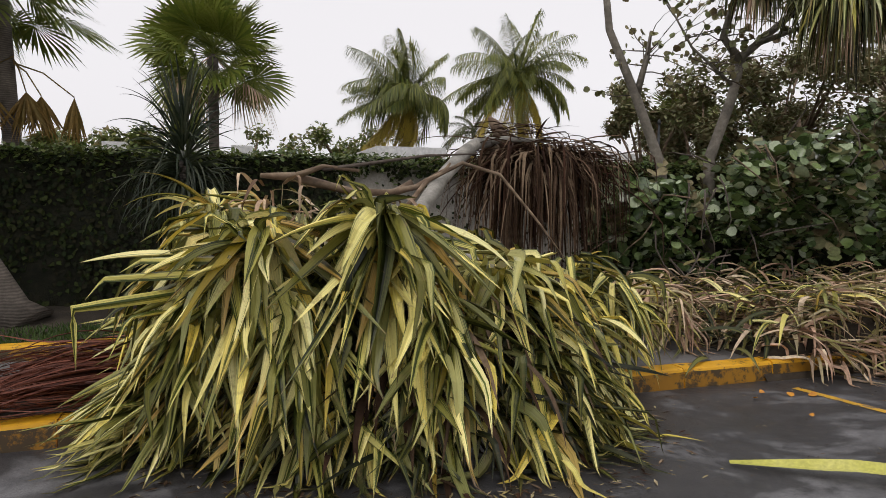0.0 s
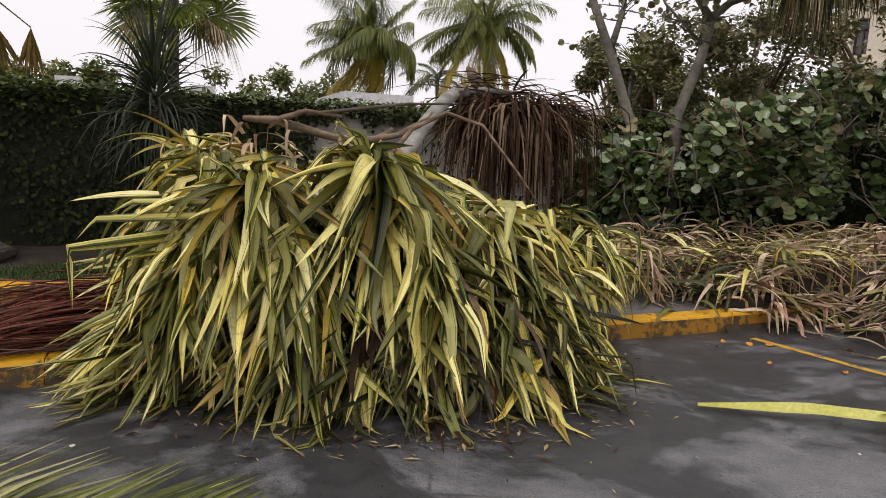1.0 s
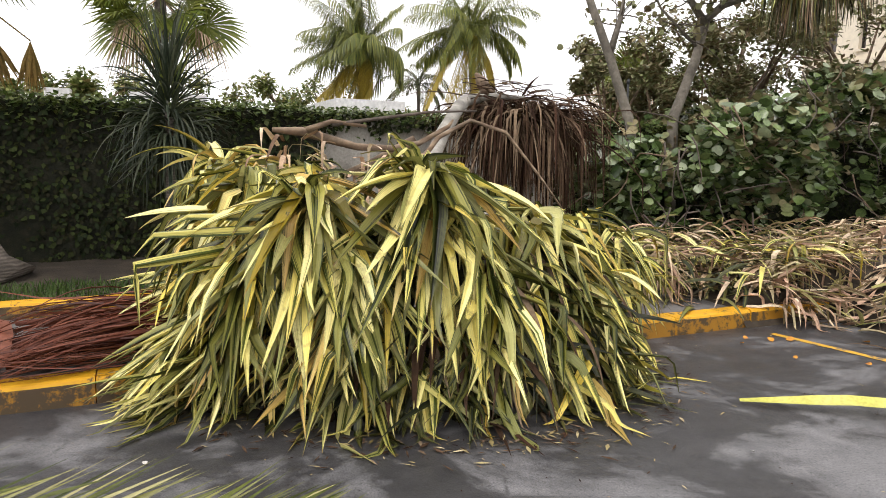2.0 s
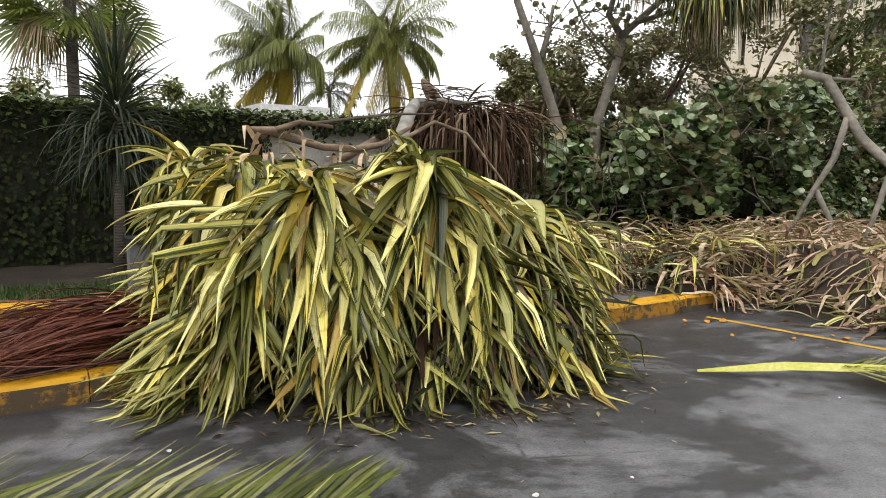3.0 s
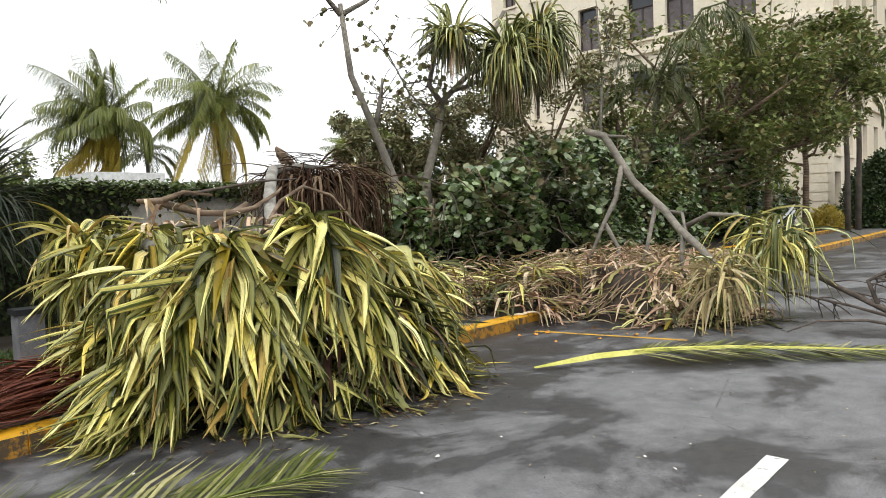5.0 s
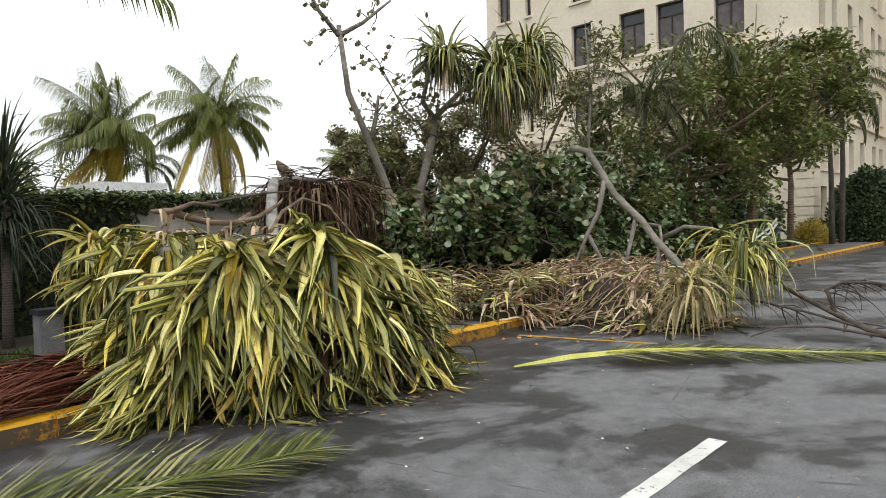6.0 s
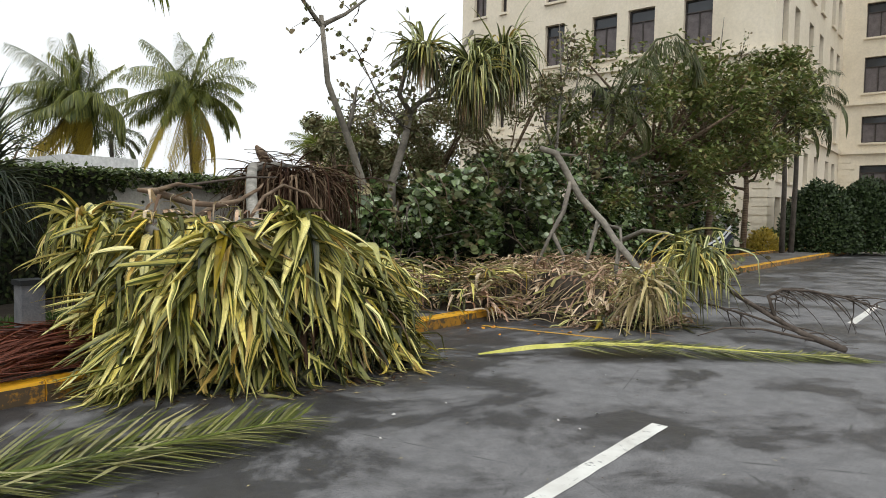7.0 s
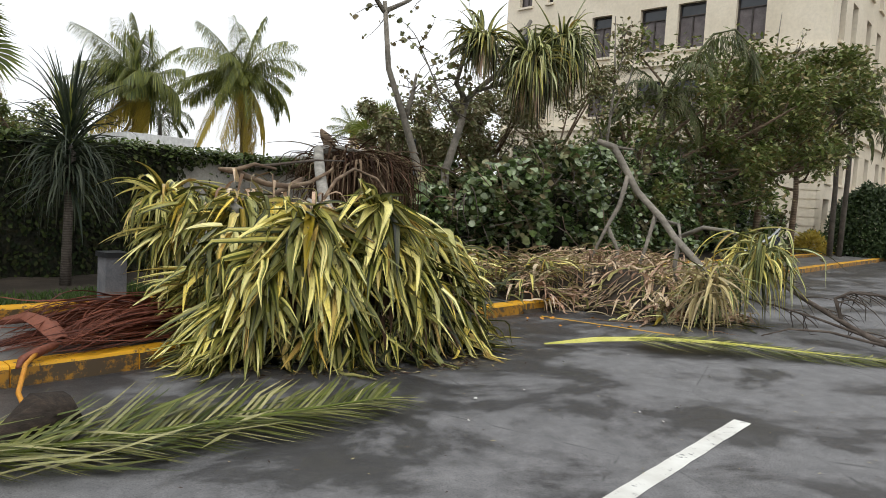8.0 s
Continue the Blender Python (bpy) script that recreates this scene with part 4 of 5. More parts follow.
    fresh, dry = Build(), Build()
    singles = 0
    for i in range(6000):
        u = 3.5 + 25 * rnd.random() ** 1.5
        top = thicket_height(u)
        z = top - (top - 0.4) * rnd.random() ** 1.25
        front = 2.8 + 0.9 * noise.noise(Vector((u * 0.8, z * 0.9, 1))) + 0.5 * max(0.0, 1.1 - z)
        v = rnd.uniform(front, 6.2) if rnd.random() < 0.4 else front + abs(rnd.gauss(0, 0.5))
        if noise.noise(Vector((u * 0.9, v * 0.8, z * 1.1))) + 0.5 * noise.noise(Vector((u * 2.3, v * 2.0, z * 2.6))) < 0.08 + 0.3 * max(0.0, 1.2 - z):
            continue
        p = P(u, v, z)
        d = Vector((rnd.uniform(-0.8, 0.8), rnd.uniform(-0.9, 0.2), rnd.uniform(-1.0, 0.15))).normalized()
        size = rnd.uniform(0.8, 1.2)
        old = rnd.random() < 0.13 + 0.35 * (z > top - 0.6 and 4.5 < u < 9)
        for k in range(rnd.randint(5, 10)):
            d = (d + Vector((rnd.uniform(-0.25, 0.25), rnd.uniform(-0.2, 0.2), rnd.uniform(-0.35, 0.05)))).normalized()
            p = p + d * 0.075
            if p.z < 0.33:
                break
            q = p + Vector((rnd.uniform(-0.09, 0.09), rnd.uniform(-0.07, 0.07), rnd.uniform(-0.02, 0.03)))
            nrm = Vector((rnd.gauss(0, 0.45), rnd.gauss(-0.2, 0.42), rnd.uniform(0.3, 1.1))).normalized()
            r = size * rnd.uniform(0.055, 0.112)
            if singles < 300 and u < 8.5 and v < front + 0.15 and z > 0.8:
                ob = new("leaf", shared[k % 3])
                hang(ob, root)
                ob.matrix_basis = Matrix.Translation(q) @ nrm.to_track_quat("Z", "Y").to_matrix().to_4x4() @ Matrix.Rotation(rnd.uniform(0, 6.28), 4, "Z") @ Matrix.Diagonal((r, r, r, 1))
                singles += 1
            else:
                (dry if old else fresh).round_leaf(q, nrm, rnd.uniform(0, 6.28), r, rnd.uniform(0.05, 0.3))
    part("leaf_mass", fresh, GRAPE_LEAF, root, "", True, "stuff")
    part("withered_leaves", dry, GRAPE_DRY, root, "withered brown round leaves", True, "stuff")
    for i in range(120):
        u = 3.6 + 17 * rnd.random() ** 1.4
        v = rnd.uniform(2.2, 3.6)
        z = rnd.uniform(0.35, 1.05) * thicket_height(u)
        pts = [P(u, v, z)]
        a = Vector((rnd.uniform(-0.7, 0.7), rnd.uniform(-0.5, 0.3), rnd.uniform(-1, 0.4))).normalized()
        for k in range(4):
            a = (a + Vector((rnd.uniform(-0.7, 0.7), rnd.uniform(-0.4, 0.4), rnd.uniform(-0.6, 0.2)))).normalized()
            pts.append(pts[-1] + a * rnd.uniform(0.12, 0.35))
            pts[-1].z = max(pts[-1].z, 0.3)
        part("twig", Build().tube(pts, [0.013, 0.012, 0.010, 0.007, 0.004], 5), TWIG if i % 3 else BROWN_BARK, root)


grape_thicket()


def bare_tree(name, label, limbs, leaf_count, seed):
    global rnd
    keep, rnd = rnd, random.Random(seed)
    root = thing(name, limbs[0][0][0], label, "tree")
    for i, (pts, r0, r1) in enumerate(limbs):
        n = len(pts) - 1
        part("trunk" if i == 0 else "branch", Build().tube(pts, [r0 + (r1 - r0) * k / n for k in range(n + 1)], 9 if i == 0 else 6, wobble=0.08), BRANCH_BARK, root)
    b = Build()
    for i in range(leaf_count):
        pts, r0, r1 = rnd.choice(limbs[1:] or limbs)
        k = rnd.randint(0, len(pts) - 2)
        p = Vector(pts[k]).lerp(Vector(pts[k + 1]), rnd.random())
        d = Vector((rnd.uniform(-1, 1), rnd.uniform(-0.6, 0.6), rnd.uniform(-0.3, 1))).normalized()
        ln = rnd.uniform(0.4, 1.1)
        tw = [p]
        for q in range(5):
            d = (d + Vector((rnd.uniform(-0.35, 0.35), rnd.uniform(-0.3, 0.3), rnd.uniform(-0.3, 0.25)))).normalized()
            tw.append(tw[-1] + d * (ln / 5))
            for z in range(rnd.randint(0, 2)):
                o = Vector((rnd.uniform(-1, 1), rnd.uniform(-1, 1), rnd.uniform(-0.7, 0.7))).normalized()
                b.round_leaf(tw[-1] + o * 0.06, Vector((rnd.uniform(-1, 1), rnd.uniform(-1, 1), rnd.uniform(-0.4, 1))).normalized(), rnd.uniform(0, 6.28), rnd.uniform(0.03, 0.075), 0.25)
        part("twig", Build().tube(tw, [0.012, 0.011, 0.009, 0.007, 0.005, 0.003], 4), TWIG, root)
    part("leaf_mass", b, GRAPE_DRY, root, "sparse dark round leaves", True, "stuff")
    rnd = keep
    return root


bare_tree("sea_grape_tree", "storm-stripped grey tree with few round leaves",
          [([(2.7, 11.2, 0.3), (2.65, 11.0, 2.2), (2.2, 10.9, 3.3), (1.75, 10.8, 4.3), (1.6, 10.8, 5.6)], 0.10, 0.045),
           ([(2.2, 10.9, 3.3), (2.35, 10.9, 3.9), (2.4, 10.9, 4.3)], 0.06, 0.02),
           ([(1.6, 10.8, 5.4), (1.2, 10.7, 5.8), (0.9, 10.6, 6.3)], 0.05, 0.02),
           ([(1.6, 10.8, 5.4), (2.1, 10.8, 5.7), (2.7, 10.8, 6.2)], 0.05, 0.02)],
          24, 21)
bare_tree("sea_grape_tree", "grey forked tree with bent limbs beside the wall",
          [([(3.7, 11.9, 0.3), (3.6, 11.8, 2.4), (3.95, 11.9, 3.4), (4.1, 11.9, 4.1), (5.0, 12.0, 4.9), (5.8, 12.1, 6.2)], 0.105, 0.045),
           ([(4.1, 11.9, 4.0), (3.75, 11.8, 4.4), (3.9, 11.8, 5.0), (4.4, 11.8, 5.6)], 0.08, 0.03),
           ([(4.0, 11.9, 3.6), (3.2, 11.6, 4.2), (2.6, 11.5, 5.2)], 0.03, 0.01),
           ([(4.3, 11.9, 4.3), (5.2, 11.6, 4.6), (6.4, 11.5, 4.4)], 0.05, 0.015)],
          60, 22)


bare_tree("storm_stripped_tree", "thin upright tree shoots with sparse leaves above the thicket",
          [([(10.0, 14.6, 0.3), (10.2, 14.5, 3.5), (10.35, 14.5, 5.6), (10.2, 14.5, 7.6)], 0.07, 0.012),
           ([(10.2, 14.5, 3.5), (9.6, 14.5, 4.9), (9.5, 14.5, 6.3)], 0.04, 0.01),
           ([(10.3, 14.5, 4.6), (11.0, 14.6, 5.8), (11.2, 14.6, 7.0)], 0.04, 0.01),
           ([(10.3, 14.5, 5.4), (10.5, 14.4, 6.4), (10.4, 14.4, 7.2)], 0.03, 0.01)], 70, 23)
bare_tree("storm_stripped_tree", "slender broken tree with few leaves near the hotel",
          [([(20.0, 17.0, 0.3), (20.1, 17.0, 5.0), (20.1, 17.0, 8.0), (20.3, 17.0, 10.0)], 0.09, 0.012),
           ([(20.1, 17.0, 6.0), (19.3, 17.0, 7.6), (19.2, 17.0, 8.8)], 0.05, 0.01),
           ([(20.1, 17.0, 6.8), (21.2, 17.0, 8.0), (21.6, 17.0, 9.2)], 0.05, 0.01)], 60, 24)


# ---- screw pine heads caught in the tree ----
def hanging_head(centre, count, length, label):
    root = thing("screw_pine_crown", centre, label, "plant crown")
    part("stem", Build().tube([Vector(centre) + Vector((-0.5, 0.6, -0.3)), Vector(centre) + Vector((-0.2, 0.2, 0.0)), Vector(centre)], [0.06, 0.05, 0.05], 7), GREY_BARK, root)
    leaves = rosette_leaves(centre, count * 3 // 4, length, 0.085, 0, math.pi, (-0.5, 1.25), 2.1, 0.3, 0.35, None, 0.12)
    add_leaves(leaves, root, VARIEGATED_PALE, 150, near=Vector(centre) + Vector((0, -2, 0)))
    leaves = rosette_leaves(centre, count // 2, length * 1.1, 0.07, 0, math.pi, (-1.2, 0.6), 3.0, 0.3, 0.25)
    add_leaves(leaves, root, VARIEGATED_DULL_SHADED, 0, rest="old_leaf_mass")
    dead = rosette_leaves(Vector(centre) - Vector((0, 0, 0.15)), count // 2, length * 0.9, 0.04, 0, math.pi, (-1.2, -0.2), 3.2, 0.3, 0.2)
    b = Build()
    for pts, w, side, tw in dead:
        b.strap(pts, w, side, 0.2, None, tw)
    part("dead_skirt", b, DRY_LEAF, root, "brown hanging dead leaves", True, "stuff")


hanging_head((5.2, 10.9, 4.95), 240, 1.35, "striped screw pine crown hanging high in the tree")
hanging_head((6.1, 11.1, 5.4), 260, 1.35, "striped screw pine crown with upright young leaves in the tree")
hanging_head((3.97, 11.0, 5.25), 130, 0.95, "small drooping screw pine crown in the tree")


# ---- second fallen heap on the road edge ----
def dry_heap():
    root = thing("dry_leaf_heap", (5.0, 6.5, 0), "heap of dry brown strap leaves across the kerb", "leaf heap")
    leaves = []

    def mound(u, v):
        lo = -2.6 * math.exp(-((u - 5.0) / 1.7) ** 2)
        edge = max(0.0, min(1.0, (v - lo) / 1.2)) * max(0.0, min(1.0, (u - (4.05 if v < 0.1 else 2.9)) / 0.8))
        body = 0.50 * math.exp(-((u - 4.9) / 2.2) ** 2 - ((v + 0.8) / 1.3) ** 2) + 0.16
        body *= 1 + 0.5 * noise.noise(Vector((u * 1.3, v * 1.3, 9)))
        return (0.0 if v < 0 else 0.18 if v < 2 else 0.28) + edge * body

    def heap(p):
        return mound(*UV(p.x, p.y)) + 0.01

    # Added mound below the leaves; its dark colour serves as shade in the gaps.
    core = Build()
    nu, nv = 60, 40
    for i in range(nu + 1):
        for j in range(nv + 1):
            u, v = 2.9 + 9.5 * i / nu, -2.6 + 5.6 * j / nv
            core.v.append(P(u, v, mound(u, v) - 0.035))
    for i in range(nu):
        for j in range(nv):
            q = i * (nv + 1) + j
            core.face((q, q + nv + 1, q + nv + 2, q + 1))
    part("dark_core", core, SOIL, root, "dark core added under the leaves as shade in the gaps", True, "stuff")
    for i in range(3000):
        u = 2.9 + 9.0 * rnd.random() ** 1.3
        lo = -2.6 * math.exp(-((u - 5.0) / 1.7) ** 2)
        v = rnd.uniform(lo, 2.9) if i % 5 else lo + 0.5 * rnd.random()
        if v < 0.1 and u < 3.85:
            continue
        flow = 3.2 * noise.noise(Vector((u * 0.7, v * 0.8, 3.0)))
        az = ANGLE - 0.5 + flow + rnd.gauss(0, 0.3) if rnd.random() < 0.8 else rnd.uniform(0, 6.28)
        p = P(u, v, mound(u, v) + 0.26 * rnd.random() ** 1.6)
        leaves += rosette_leaves(p, 1, rnd.uniform(0.3, 0.9), rnd.uniform(0.03, 0.07), az, 0.1, (-0.3, 0.7), 1.5, heap, 0.5)
    for i in range(130):
        u, v = rnd.uniform(3.4, 4.4), rnd.uniform(-0.1, 0.6)
        leaves += rosette_leaves(P(u, v, 0.2 + 0.1 * rnd.random()), 1, rnd.uniform(0.35, 0.7), rnd.uniform(0.04, 0.07), rnd.gauss(ANGLE - 1.2, 0.8), 0.1, (-0.2, 0.3), 1.2, heap, 0.4)
    add_leaves(leaves, root, DRY_LEAF, 300, near=Vector((4.2, 4.6, 0.4)), name="dry_leaf", rest="dry_leaf_mass")
    green = []
    for i in range(600):
        u = rnd.uniform(2.5, 5.0) if i < 300 else rnd.uniform(3.4, 8)
        v = rnd.uniform(0.2, 2.6) if i < 400 else rnd.uniform(0, 0.9) - 2.6 * math.exp(-((u - 5.0) / 1.7) ** 2)
        if v < 0.1 and u < 4.0:
            continue
        green += rosette_leaves(P(u, v, mound(u, v) + rnd.uniform(0.05, 0.2)), 1, 0.8, 0.06, rnd.uniform(0, 6.28), 0.1, (-0.1, 0.4), 1.6, heap, 0.2)
    for k, mat in enumerate((VARIEGATED_DULL_SHADED, VARIEGATED)):
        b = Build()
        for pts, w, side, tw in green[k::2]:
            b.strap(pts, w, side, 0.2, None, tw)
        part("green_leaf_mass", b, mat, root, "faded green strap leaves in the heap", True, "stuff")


dry_heap()


def fallen_branch():
    root = thing("fallen_screw_pine", (5.2, 6.0, 0), "fallen screw pine limb with drooping crowns on the road", "fallen plant")
    log = [(5.85, 9.2, 3.12), (6.08, 8.95, 3.0), (6.3, 8.4, 2.1), (6.15, 7.5, 1.6), (5.85, 6.8, 1.25), (5.3, 5.8, 1.0), (4.85, 5.05, 0.8)]
    part("limb", Build().tube(log, [0.06, 0.075, 0.068, 0.062, 0.06, 0.055, 0.045], 9, wobble=0.15), BRANCH_BARK, root)
    for pts, r in (([(6.2, 8.6, 2.4), (6.0, 8.55, 1.8), (5.6, 8.4, 1.35), (5.2, 8.3, 0.75)], 0.055), ([(5.65, 8.42, 1.35), (5.85, 8.3, 0.9), (5.6, 8.2, 0.4)], 0.045),
                   ([(6.2, 7.7, 1.7), (5.9, 7.6, 1.0), (5.6, 7.5, 0.4)], 0.045), ([(5.9, 6.85, 1.25), (6.1, 6.4, 1.48), (6.05, 5.8, 1.45), (5.88, 5.15, 1.28)], 0.045), ([(6.1, 7.4, 1.55), (6.2, 7.1, 1.5), (5.75, 6.55, 1.2)], 0.04),
                   ([(5.7, 6.55, 1.2), (5.5, 6.4, 0.8), (5.5, 6.3, 0.4)], 0.045), ([(6.08, 8.95, 3.0), (6.3, 8.6, 2.95)], 0.035), ([(5.3, 8.4, 0.6), (4.6, 8.4, 0.5), (4.0, 8.3, 0.45)], 0.035)):
        part("branch", Build().tube(pts, [r - 0.5 * r * k / (len(pts) - 1) for k in range(len(pts))], 7, wobble=0.15), BRANCH_BARK, root)
    heads = [((4.75, 4.85, 0.8), 60, 0.75, STRAW, 0.05), ((4.9, 4.95, 0.8), 54, 0.75, VARIEGATED_PALE, 0.05), ((5.85, 5.05, 1.3), 90, 1.0, VARIEGATED, 0.062), ((5.9, 5.0, 1.25), 60, 1.0, VARIEGATED_PALE, 0.06)]
    for c, k, ln, mat, w in heads:
        for q in range(3):
            o = Vector(c) + Vector((rnd.uniform(-0.25, 0.25), rnd.uniform(-0.2, 0.2), rnd.uniform(-0.25, 0.05)))
            add_leaves(rosette_leaves(o, k // 3, ln * rnd.uniform(0.7, 1.0), w, -1.57, 2.8, (-1.2, 0.6), 2.4, 0.012, 0.3, None, 0.12), root, mat, 150)
    b = Build()
    for pts, w, side, tw in rosette_leaves((4.7, 5.0, 0.75), 30, 0.7, 0.05, -1.57, 2.2, (-0.6, 0.7), 3.0, 0.012, 0.2):
        b.strap(pts, w, side, 0.2, None, tw)
    part("dead_leaf_mass", b, STRAW, root, "pale dry leaves around the crown", True, "stuff")


fallen_branch()


def bare_twigs():
    root = thing("bare_branch", (6.4, 3.1, 0), "leafless dark branch lying on the asphalt", "branch")
    main = [(6.12, 2.8, 0.06), (6.17, 3.35, 0.14), (6.2, 3.7, 0.24), (6.4, 4.6, 0.5), (6.84, 5.9, 0.85)]
    part("limb", Build().tube(main, [0.045, 0.04, 0.036, 0.034, 0.026], 8, wobble=0.15), TWIG, root)
    arch = [(6.25, 3.9, 0.3), (6.28, 4.05, 0.6), (6.48, 3.97, 0.7), (6.74, 3.67, 0.69), (6.75, 3.15, 0.64), (6.95, 2.6, 0.5)]
    part("limb", Build().tube(arch, [0.028, 0.026, 0.022, 0.018, 0.012, 0.006], 7), TWIG, root)
    low = [(6.18, 3.5, 0.17), (6.1, 4.2, 0.3), (6.05, 4.9, 0.38), (6.0, 5.6, 0.42)]
    part("limb", Build().tube(low, [0.022, 0.018, 0.014, 0.008], 6), TWIG, root)
    part("limb", Build().tube([(6.15, 3.2, 0.1), (5.85, 3.8, 0.18), (5.5, 4.15, 0.16), (5.1, 4.25, 0.06)], [0.022, 0.018, 0.014, 0.008], 6), TWIG, root)
    for line, count in ((main, 18), (arch, 36), (low, 14)):
        for i in range(count):
            s = rnd.uniform(0.6, len(line) - 1.1)
            k = int(s)
            p = Vector(line[k]).lerp(Vector(line[k + 1]), s - k)
            pts = droop_path(p, rnd.uniform(-1.2, 0.8), rnd.uniform(-0.5, 0.3), rnd.uniform(0.35, 0.95), 1.3, 6, 0.015, None, 0.5)
            part("twig", Build().tube(pts, [0.011, 0.010, 0.009, 0.007, 0.006, 0.004, 0.003], 4), TWIG, root)


bare_twigs()


def dry_tuft():
    root = thing("dry_leaf_tuft", (1.85, 7.3, 0.16), "tuft of dry tan strap leaves on the sidewalk", "leaf heap")
    leaves = []
    for c, k in (((1.75, 7.35, 0.62), 60), ((2.0, 7.2, 0.5), 50), ((1.5, 7.4, 0.7), 30)):
        leaves += rosette_leaves(c, k, 0.6, 0.04, -1.2, 2.2, (-1.1, 0.6), 2.4, 0.17, 0.6, None, 0.1)
    add_leaves(leaves, root, DRY_LEAF, 140, name="dry_leaf")
    part("stem", Build().tube([(1.2, 7.6, 0.3), (1.5, 7.45, 0.6), (1.9, 7.25, 0.58)], [0.05, 0.05, 0.04], 7, wobble=0.2), BROWN_BARK, root)


dry_tuft()


# ---- fallen fronds on the road ----
def road_fronds():
    root = thing("fallen_palm_frond", (1.66, 4.43, 0), "long yellow-green palm frond lying on the road", "palm frond")
    line = [Vector(p) for p in ((1.66, 4.43, 0.03), (2.35, 4.3, 0.09), (3.0, 4.08, 0.12), (3.65, 3.78, 0.12), (4.3, 3.4, 0.10), (4.9, 3.05, 0.07), (5.45, 2.78, 0.05), (5.9, 2.6, 0.03))]

    def along(s):
        q = min(s, 0.9999) * (len(line) - 1)
        k = int(q)
        return line[k].lerp(line[k + 1], q - k), (line[k + 1] - line[k]).normalized()

    pts = [along(i / 28)[0] for i in range(29)]
    b = Build()
    b.strap(pts, 0.125, Vector((0.3, 0.9, 0.25)), 0.2, lambda s: 0.3 + 0.7 * min(1, s * 9) if s < 0.2 else max(0.12, 1 - (s - 0.2) * 1.5))
    part("rib", b, PETIOLE, root, "broad yellow frond stalk")
    b = Build()
    for i in range(150):
        p, d = along(0.22 + 0.78 * i / 150)
        side = Vector((-d.y, d.x, 0))
        for sg in (-1, 1):
            w = (d * rnd.uniform(0.75, 1.1) + side * sg * rnd.uniform(0.5, 1.1) + Vector((0, 0, rnd.uniform(-0.2, 0.02) if sg < 0 else rnd.uniform(-0.08, 0.1)))).normalized()
            b.blade(p, w, Vector((0, 0, 1)), rnd.uniform(0.4, 0.8) * (1 - 0.35 * i / 150) * (1.0 if sg < 0 else 0.7), 0.034)
    for q in b.v:
        q.z = max(q.z, 0.012)
    part("leaflet_mass", b, ROAD_FROND, root, "", True, "stuff")
    root = thing("fallen_palm_frond", (-1.5, 2.5, 0), "green feather palm frond lying on the asphalt", "palm frond")
    b, r = Build(), Build()
    frond(b, (-4.3, 2.02, 0.06), 0.15, 0.02, 3.35, 0.0, 0.78, 125, 0.028, 0.12, r)
    across = Vector((-math.sin(0.15), math.cos(0.15), 0))
    for q in b.v:
        q.z = 0.012 + max(0, q.z - 0.012) * 0.9
        off = (q - Vector((-4.3, 2.02, 0.06))).dot(across)
        q += across * (off * (-0.45 if off < 0 else 0.1 + 0.1 * math.sin(q.x * 9.0)))
    part("rib", r, FAN_GREEN, root)
    for i in range(90):
        p = Vector((rnd.uniform(-4.6, -2.2), 0, rnd.uniform(0.03, 0.16)))
        p.y = 2.0 + (p.x + 4.3) * 0.15 + rnd.uniform(-0.35, 0.4)
        b.blade(p, Vector((1, rnd.uniform(-0.7, 1.0), rnd.uniform(-0.1, 0.25))), Vector((0, 0, 1)), rnd.uniform(0.35, 0.8), 0.045)
    for q in b.v:
        q.z = max(q.z, 0.012)
    part("leaflet_mass", b, ROAD_FROND, root, "", True, "stuff")
    root = thing("dead_red_frond", (-3.3, 5.2, 0.18), "dry red-brown palm fronds lying across the kerb", "palm frond")

    def step_ground(p):
        v = UV(p.x, p.y)[1]
        return 0.02 if v < 0 else 0.19

    knot = Vector((-3.5, 3.95, 0.25))
    leaves = []
    for i in range(190):
        far = Vector((rnd.uniform(-2.7, -1.9), rnd.uniform(4.8, 6.0), rnd.uniform(0.2, 0.36)))
        near = knot + Vector((rnd.uniform(-0.45, 0.3), rnd.uniform(-0.12, 0.55), rnd.uniform(-0.05, 0.1)))
        lift = 0.24 * rnd.random() ** 2
        side_off = rnd.gauss(0, 0.16)
        pts = []
        for q in range(11):
            s = q / 10
            p = far.lerp(near, s) + Vector((side_off * math.sin(math.pi * s), -side_off * math.sin(math.pi * s), lift * math.sin(math.pi * s)))
            p.z = max(p.z, step_ground(p))
            pts.append(p)
        leaves.append((pts, rnd.uniform(0.014, 0.04) if i % 9 else rnd.uniform(0.04, 0.07), Vector((0.6, -0.7, rnd.uniform(-0.5, 0.5))), rnd.uniform(-0.5, 0.5)))
    for i in range(90):
        p = Vector((rnd.uniform(-2.8, -2.1), rnd.uniform(5.4, 6.1), rnd.uniform(0.22, 0.36)))
        leaves += rosette_leaves(p, 1, rnd.uniform(0.8, 1.7), 0.04, math.pi + 0.15, 0.3, (-0.2, 0.2), 0.35, step_ground, 0.1)
    add_leaves(leaves, root, RED_FROND, 280, name="leaflet")
    b = Build()
    b.strap([Vector((-3.35, 4.15, 0.3)), Vector((-3.5, 4.4, 0.4)), Vector((-3.65, 4.65, 0.42)), Vector((-3.85, 4.85, 0.36)), Vector((-4.0, 4.95, 0.26))], 0.22, Vector((0.7, 0.7, 0.1)), 0.25)
    part("sheath", b, RED_FROND, root, "broad brown leaf sheath")
